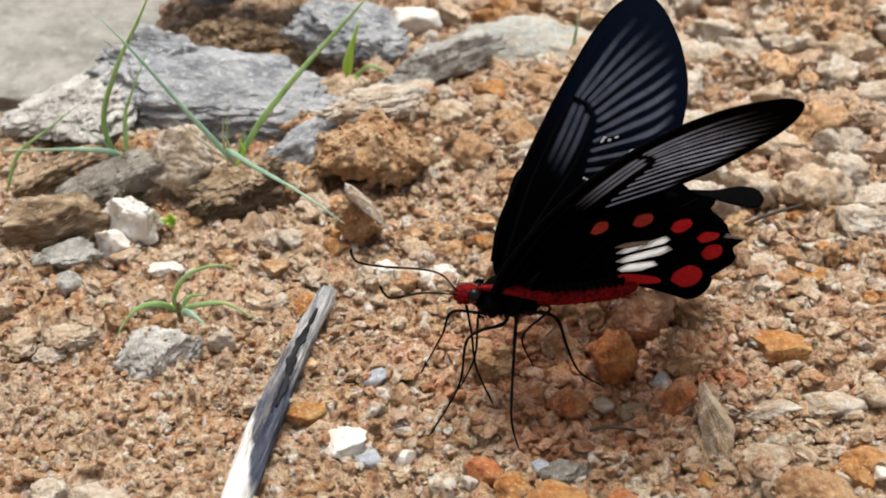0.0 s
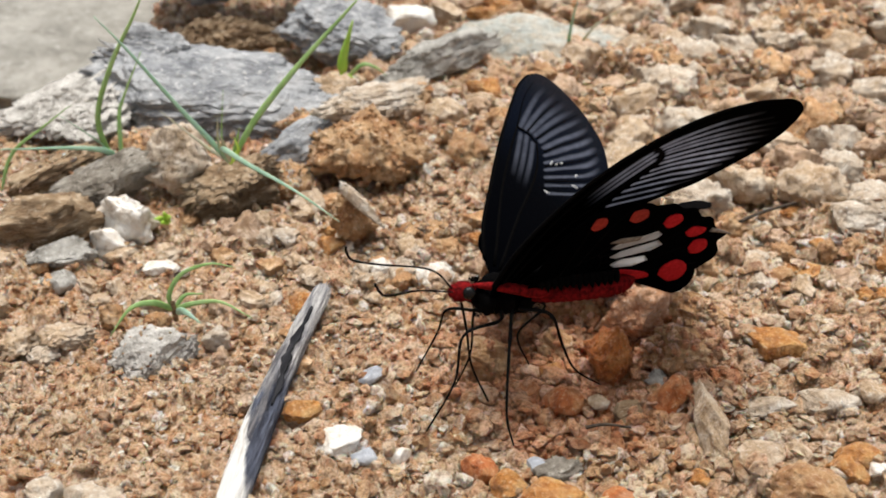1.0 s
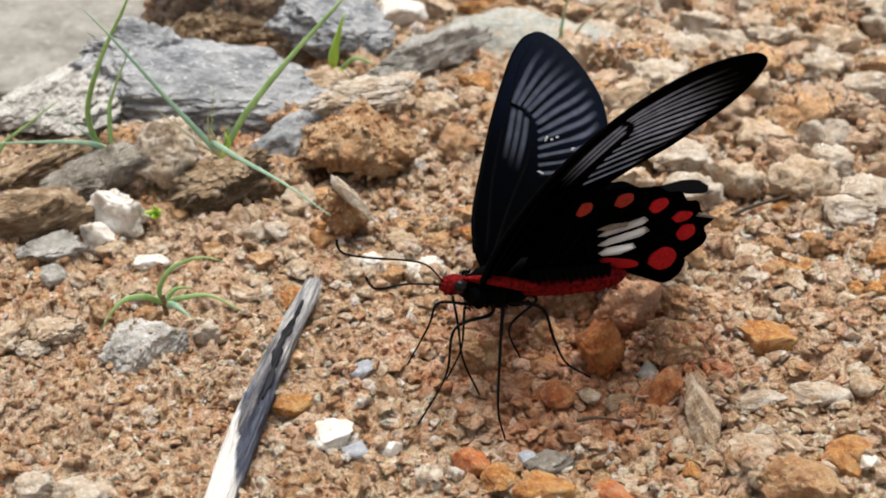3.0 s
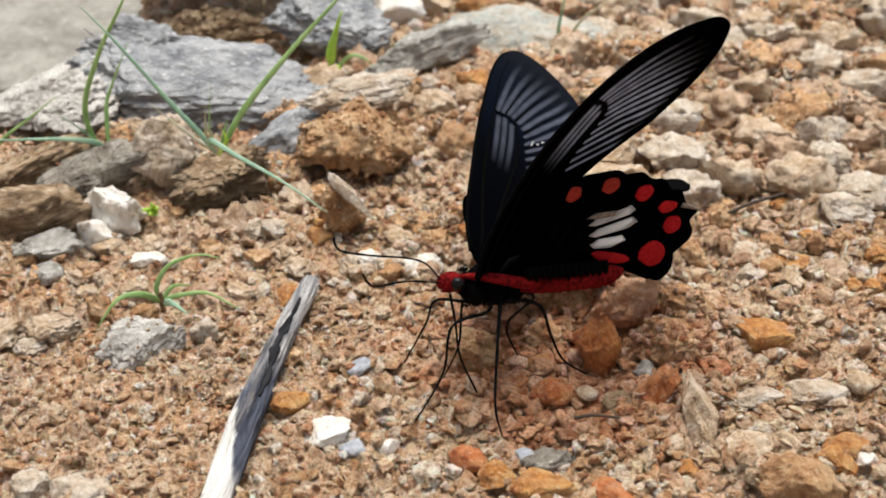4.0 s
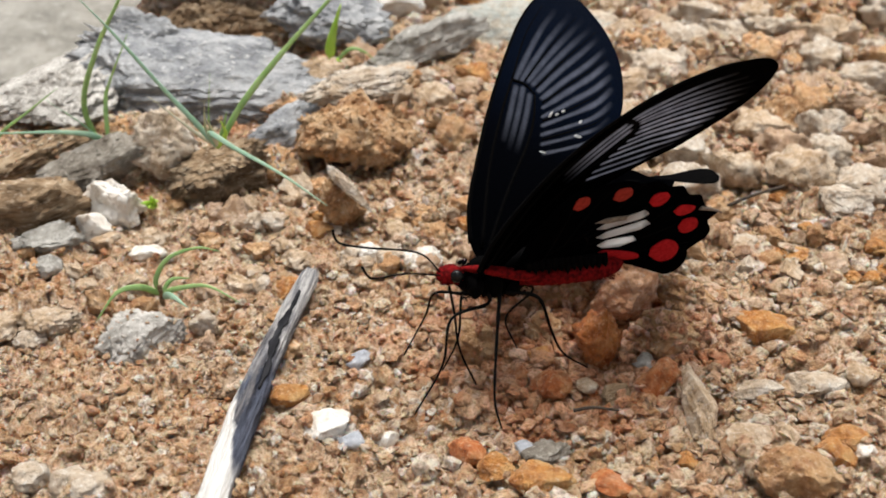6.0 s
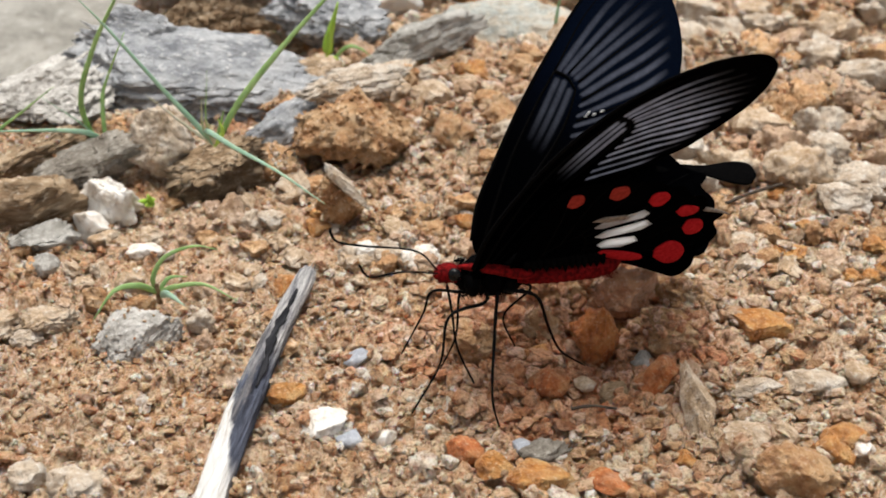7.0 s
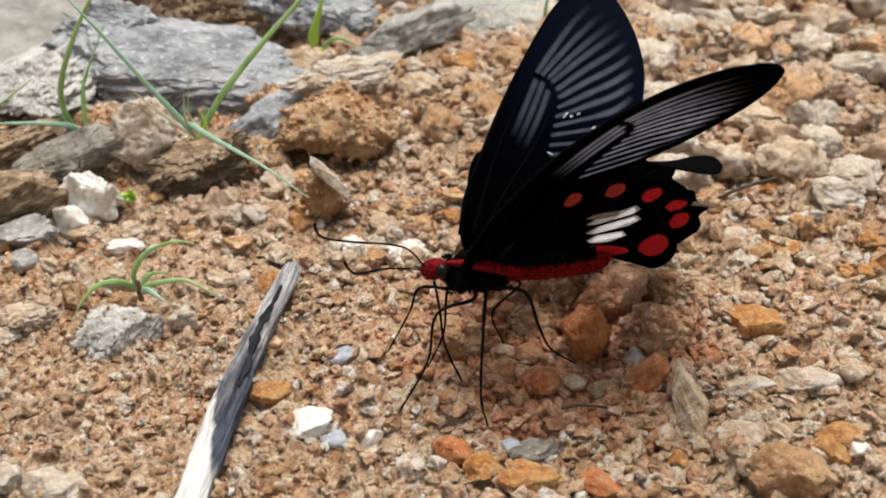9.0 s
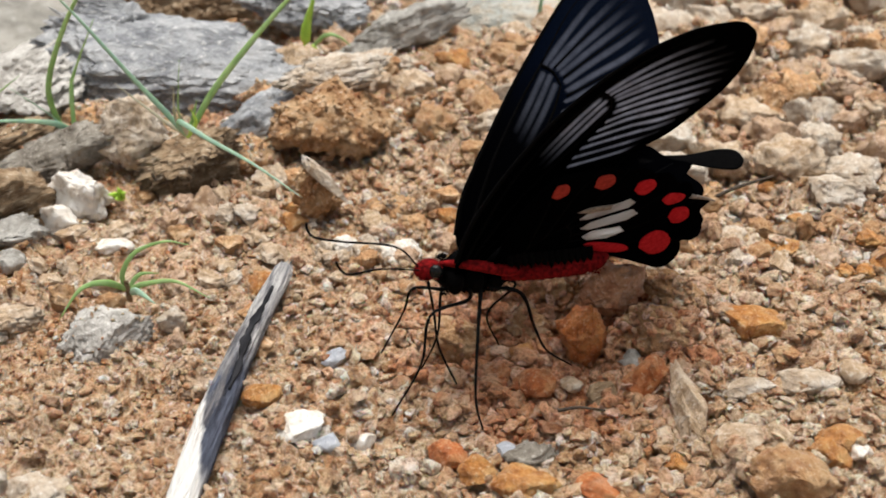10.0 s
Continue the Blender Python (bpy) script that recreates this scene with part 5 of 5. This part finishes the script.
for s in (-0.0028, 0.0004, 0.0036):
    loft_body("leg_base", [at_body(s, 0.0016, 0.0016), at_body(s + 0.0008, 0.0002, 0.0022), at_body(s + 0.0012, -0.0012, 0.0016), at_body(s + 0.0012, -0.0020, 0.0010)], [0.0008, 0.0013, 0.0010, 0.0004], M_BLACK, fly, "black furry base of a leg")
spot_on("wing_base", (0.0116, 0.1482, 0.0176), (0.0075, 0.0036, 0.0050), M_BLACK, fly, 20)
spot_on("wing_base", (0.0058, 0.1466, 0.0180), (0.0044, 0.0030, 0.0034), M_BLACK, fly, 20)
rng_t = random.Random(8)
for k in range(13):
    s = 0.0052 + 0.0011 * k
    u = 0.0030 + 0.05 * max(0.0, s - 0.012)
    loft_body("fringe_tuft", [at_body(s, u + 0.0016, 0.0044), at_body(s + 0.0003, u + 0.0004, 0.0048), at_body(s + 0.0006, u + 0.0004 - rng_t.uniform(0.0007, 0.0014), 0.0048)], [0.0008, 0.0006, 0.00006], M_BLACK, fly, "", 1.0, 8)


def hairs(name, mat, count, lo, hi, r, seed, length, up=0.0004, off=0.0):
    """Short hair standing off the body."""
    rng = np.random.default_rng(seed)
    V, F = [], []
    for _ in range(count):
        s, a = rng.uniform(lo, hi), rng.uniform(-math.pi, math.pi)
        out = math.cos(a) * UP + math.sin(a) * SIDE
        p = at_body(s, up, off) + out * r * 0.92 - ORIGIN
        d = out * 0.7 + AX * rng.uniform(0.2, 1.0) + rng.normal(size=3) * 0.25
        d /= np.linalg.norm(d)
        q = np.cross(d, AX + 0.1)
        q /= np.linalg.norm(q)
        w, L, k = 0.00007, length * rng.uniform(0.5, 1.2), len(V)
        V += [p - q * w, p + q * w, p + np.cross(d, q) * w * 1.5, p + d * L]
        F += [(k, k + 1, k + 3), (k + 1, k + 2, k + 3), (k + 2, k, k + 3)]
    ob = mesh_ob(name, V, F, mat, fly)
    return tagged(ob, kind="stuff")


hairs("black_fur", M_BLACK, 900, -0.0034, 0.0070, 0.0022, 3, 0.0010, -0.0002)
hairs("collar_fur", M_BLACK, 260, -0.0042, -0.0026, 0.0016, 9, 0.0012, 0.0016)
hairs("red_fur", M_REDBODY, 1100, 0.0060, 0.0215, 0.0014, 4, 0.0006, 0.0018, 0.0034)
hairs("red_head_fur", M_REDBODY, 350, -0.0068, -0.0040, 0.0014, 5, 0.0006, 0.0013)


def limb(name, pts, r0, r1, label=""):
    line = smooth_line(pts, 7) - ORIGIN
    n = len(line)
    r = (1.0 if name == "proboscis" else 0.8) * np.linspace(r0, r1, n) * (1 + 0.10 * np.sin(np.arange(n) * 1.7))
    v, f = loft(line, r, r, (0.3, -0.8, 0.4), 8)
    return mesh_ob(name, v, f, M_LEG, fly, label)


limb("leg", [(0.0060, 0.1455, 0.0150), (0.0036, 0.1460, 0.0134), (-0.0012, 0.1466, 0.0131), (-0.0027, 0.1469, 0.0086), (-0.0062, 0.1476, 0.0004)], 0.00042, 0.00015)
limb("leg", [(0.0070, 0.1432, 0.0155), (0.0066, 0.1424, 0.0139), (0.0013, 0.1399, 0.0130), (0.0000, 0.1366, 0.0069), (-0.0042, 0.1330, 0.0004)], 0.00044, 0.00017)
limb("leg", [(0.0086, 0.1432, 0.0155), (0.0081, 0.1388, 0.0106), (0.0077, 0.1327, 0.0038), (0.0087, 0.1299, 0.0003)], 0.00042, 0.00016)
limb("leg", [(0.0096, 0.1440, 0.0152), (0.0145, 0.1440, 0.0140), (0.0166, 0.1441, 0.0083), (0.0188, 0.1442, 0.0035), (0.0228, 0.1442, 0.0006)], 0.00044, 0.00015)
limb("leg", [(0.0105, 0.1466, 0.0150), (0.0140, 0.1480, 0.0128), (0.0100, 0.1490, 0.0068), (0.0120, 0.1492, 0.0006)], 0.00036, 0.00014)
limb("leg", [(0.0050, 0.1462, 0.0150), (0.0030, 0.1470, 0.0126), (0.0024, 0.1440, 0.0066), (0.0000, 0.1436, 0.0004)], 0.00036, 0.00014)
limb("proboscis", [(0.0010, 0.1424, 0.0172), (0.0018, 0.1416, 0.0126), (0.0026, 0.1408, 0.0067), (0.0052, 0.1401, 0.0004)], 0.00022, 0.00016)
limb("antenna", [(-0.0003, 0.1428, 0.0194), (-0.0036, 0.1436, 0.0223), (-0.0113, 0.1458, 0.0218), (-0.0152, 0.1471, 0.0217), (-0.0163, 0.1477, 0.0227), (-0.0164, 0.1480, 0.0236)], 0.00016, 0.00027)
limb("antenna", [(-0.0003, 0.1420, 0.0194), (-0.0051, 0.1368, 0.0231), (-0.0092, 0.1325, 0.0251), (-0.0103, 0.1312, 0.0266), (-0.0108, 0.1302, 0.0285)], 0.00014, 0.00026)

# ---------------------------------------------------------------- loose gravel
def in_view(x, y):
    return np.abs(x - 0.003) < 0.014 + 0.40 * (0.85 * y + 0.06)


def scatter(count, lo, hi, seed, power):
    rng = np.random.default_rng(seed)
    x, y = rng.uniform(-0.125, 0.135, count * 3), 0.088 + 0.25 * rng.random(count * 3) ** 1.35
    ok = in_view(x, y)
    x, y = x[ok][:count], y[ok][:count]
    s = lo + (hi - lo) * rng.random(len(x)) ** power
    s = s * (0.62 + 0.38 * step(x, -0.05, 0.02) + 0.5 * step(y, 0.19, 0.3))
    return x, y, s, rng


def gravel(name, count, lo, hi, seed, level, power, sink, label, cuts=9):
    """Thousands of loose stones in one mesh."""
    x, y, s, rng = scatter(count, lo, hi, seed, power)
    shapes = [stone_shape(level, 900 + seed * 20 + k, cuts, 0.42 if level > 2 else 0.34, 2.6, 0, 0, 0.4) for k in range(14)]
    n = len(shapes[0][0])
    q = rng.normal(size=(len(x), 4))
    q /= np.linalg.norm(q, axis=1)[:, None]
    V, F = [], []
    for i in range(len(x)):
        v, f = shapes[i % 14]
        w, a, b, c = q[i]
        R = np.array([[1 - 2 * (b * b + c * c), 2 * (a * b - c * w), 2 * (a * c + b * w)], [2 * (a * b + c * w), 1 - 2 * (a * a + c * c), 2 * (b * c - a * w)],
                      [2 * (a * c - b * w), 2 * (b * c + a * w), 1 - 2 * (a * a + b * b)]])
        k = np.array((1.0, rng.uniform(0.6, 0.95), rng.uniform(0.45, 0.85))) * s[i] / 2
        p = (v * k) @ R.T
        p = p * (1, 1, 0.8)
        V.append(p + (x[i], y[i], 0))
        F.append(f + i * n)
    V = np.array(V)
    V[:, :, 2] += (ground_z(x, y) + crumbs(x, y)[0] + s * 0.40 * (1 - 2 * sink) + 0.0004 * rng.random(len(x)))[:, None]
    ob = mesh_ob(name, V.reshape(-1, 3).tolist(), np.concatenate(F).tolist(), M_GRAVEL, smooth=level > 2)
    return tagged(ob, label, "gravel", kind="stuff")


gravel("gravel", 1000, 0.0026, 0.0056, 2, 3, 1.8, 0.33, "crumbly orange-brown and pale gravel stones")
gravel("gravel", 9500, 0.0016, 0.0038, 5, 2, 1.5, 0.30, "small tan, ochre and cream gravel stones")
gravel("gravel", 6000, 0.0010, 0.0020, 3, 2, 1.2, 0.25, "fine tan and ochre gravel between the stones")
gravel("grit", 16000, 0.0005, 0.0013, 4, 1, 1.2, 0.2, "coarse sandy grit", 3)

# the nearest pebbles, each on its own
PEBBLES = []
for k in range(16):
    v, f = stone_shape(3, 500 + k, 11, 0.2, 2.0, 0, 0, 0.42)
    me = bpy.data.meshes.new("pebble")
    me.from_pydata((v / 2).tolist(), [], f.tolist())
    me.materials.append(M_PEBBLE)
    me.polygons.foreach_set("use_smooth", [True] * len(me.polygons))
    PEBBLES.append(me)
rng_p = random.Random(12)
made = 0
while made < 290:
    px, py = rng_p.uniform(-0.062, 0.072), rng_p.uniform(0.100, 0.200)
    if not in_view(px, py) or abs(px + 0.0285 - 0.16 * (py - 0.139)) < 0.0045:
        continue
    s = rng_p.uniform(0.0022, 0.0046) * (0.65 if px < -0.03 else 1.0)
    ob = new("pebble", PEBBLES[made % 16])
    ob.parent = GROUND
    ob.location = (px, py, float(ground_z(px, py) + crumbs(np.array([px]), np.array([py]))[0][0]) + 0.10 * s)
    ob.rotation_euler = (rng_p.uniform(-0.4, 0.4), rng_p.uniform(-0.4, 0.4), rng_p.uniform(0, 6.28))
    ob.scale = (s, s * rng_p.uniform(0.65, 0.95), s * rng_p.uniform(0.45, 0.75))
    made += 1


# ---------------------------------------------------------------- the wings quiver as it feeds
def motions():
    ox, oy, oz = ORIGIN

    def keyed(wing, hinge, rows):
        walk(wing, [(t, pose(hinge[0] - ox, hinge[1] - oy, hinge[2] - oz, rx, ry, rz)) for t, rx, ry, rz in rows])

    keyed(FORE_FAR, (0.00643, 0.14710, 0.01789), [
        (0, -127.40, -36.70, 52.94), (0.5, -129.21, -32.22, 61.61), (0.7, -141.06, -24.17, 66.38), (1, -140.79, -12.90, 75.47),
        (1.2, -144.39, -21.77, 72.33), (1.5, -128.70, -34.11, 63.95), (2, -136.81, -29.14, 70.33), (2.5, -137.93, -26.97, 72.36),
        (2.7, -141.57, -23.35, 73.05), (3.8, -142.68, -19.28, 76.48), (4, -145.73, -16.47, 78.09), (4.5, -144.13, -21.54, 72.09),
        (5, -143.70, -13.40, 77.66), (5.5, -145.06, -18.45, 76.25), (5.7, -148.55, -28.21, 72.86), (6.8, -132.63, -34.58, 58.35),
        (7, -128.15, -41.10, 48.53), (7.5, -107.87, -33.29, 28.92), (8, -123.27, -30.36, 41.52), (8.2, -135.83, -29.80, 50.28),
        (8.5, -130.78, -31.80, 51.23), (9, -133.59, -29.97, 58.91), (9.5, -132.64, -30.38, 57.66), (9.8, -133.62, -32.67, 58.00),
        (10, -127.91, -35.09, 52.64),
    ])
    keyed(FORE_NEAR, (0.00543, 0.14270, 0.01689), [
        (0, 133.60, -45.36, -7.55), (0.5, 120.61, -43.71, 12.29), (0.7, 135.66, -43.14, -9.05), (1, 121.55, -34.97, 11.78),
        (1.2, 121.60, -40.15, 12.23), (1.5, 129.13, -46.63, 2.32), (2, 128.77, -44.77, 1.19), (2.5, 112.53, -46.75, 18.41),
        (2.7, 124.77, -42.53, 11.07), (3.8, 114.19, -47.73, 22.84), (4, 115.23, -47.86, 22.32), (4.5, 123.23, -39.03, 8.43),
        (5, 122.96, -38.15, 8.26), (5.5, 115.13, -42.72, 13.07), (5.7, 124.20, -41.74, 10.22), (6.8, 123.69, -42.73, 6.17),
        (7, 121.88, -44.16, 3.59), (7.5, 137.72, -38.12, -16.65), (8, 130.75, -43.06, -10.14), (8.2, 112.00, -38.64, 15.25),
        (8.5, 125.79, -42.13, 2.64), (9, 129.76, -42.37, 0.25), (9.5, 128.74, -40.56, 5.15), (9.8, 139.95, -39.59, -6.33),
        (10, 111.28, -43.13, 14.23),
    ])
    keyed(HIND_NEAR, (0.00958, 0.14468, 0.01433), [
        (0, -66.77, -27.53, 9.16), (0.5, -73.07, -28.68, 15.53), (0.7, -63.56, -26.55, 9.56), (1, -66.11, -25.45, 14.13),
        (1.2, -69.12, -26.94, 15.24), (1.5, -70.10, -28.19, 13.96), (2, -68.07, -27.39, 14.26), (2.5, -73.26, -28.55, 18.71),
        (2.7, -69.35, -27.05, 16.12), (3.8, -78.29, -28.05, 24.54), (4, -79.60, -27.28, 25.52), (4.5, -68.19, -26.01, 16.49),
        (5, -67.49, -25.37, 16.37), (5.5, -71.72, -27.04, 18.41), (5.7, -69.66, -28.02, 15.63), (6.8, -66.67, -27.59, 11.23),
        (7, -69.09, -29.01, 10.00), (7.5, -58.78, -24.18, -2.66), (8, -64.36, -26.84, 2.78), (8.2, -69.71, -27.27, 10.51),
        (8.5, -69.91, -27.14, 12.13), (9, -66.02, -26.94, 12.52), (9.5, -66.58, -27.13, 13.73), (9.8, -60.80, -26.66, 10.17),
        (10, -70.28, -29.73, 12.70),
    ])
    keyed(HIND_FAR, (0.01015, 0.15150, 0.01477), [
        (0, 26.56, -17.35, 46.85), (0.5, 19.84, -13.64, 52.97), (0.7, 21.50, -9.48, 53.80), (1, -5.14, 5.37, 62.31),
        (1.2, -6.10, 3.41, 59.10), (1.5, 17.78, -12.01, 53.20), (2, 13.27, -7.79, 57.27), (2.5, 9.00, -4.89, 59.05),
        (2.7, 9.07, -4.71, 59.55), (3.8, 8.01, -2.68, 65.70), (4, 8.35, -1.89, 65.52), (4.5, 20.29, -6.45, 60.09),
        (5, -2.79, 4.88, 63.10), (5.5, 4.17, 0.77, 61.92), (5.7, 2.55, -2.87, 59.17), (6.8, 33.37, -17.50, 49.49),
        (7, 32.54, -22.11, 41.89), (7.5, 33.08, -21.81, 28.59), (8, 37.43, -23.97, 32.35), (8.2, 36.22, -23.91, 39.77),
        (8.5, 24.99, -16.56, 47.51), (9, 18.46, -12.95, 52.83), (9.5, 18.27, -12.74, 52.58), (9.8, 19.42, -11.73, 52.81),
        (10, 17.81, -17.54, 45.98),
    ])


motions()
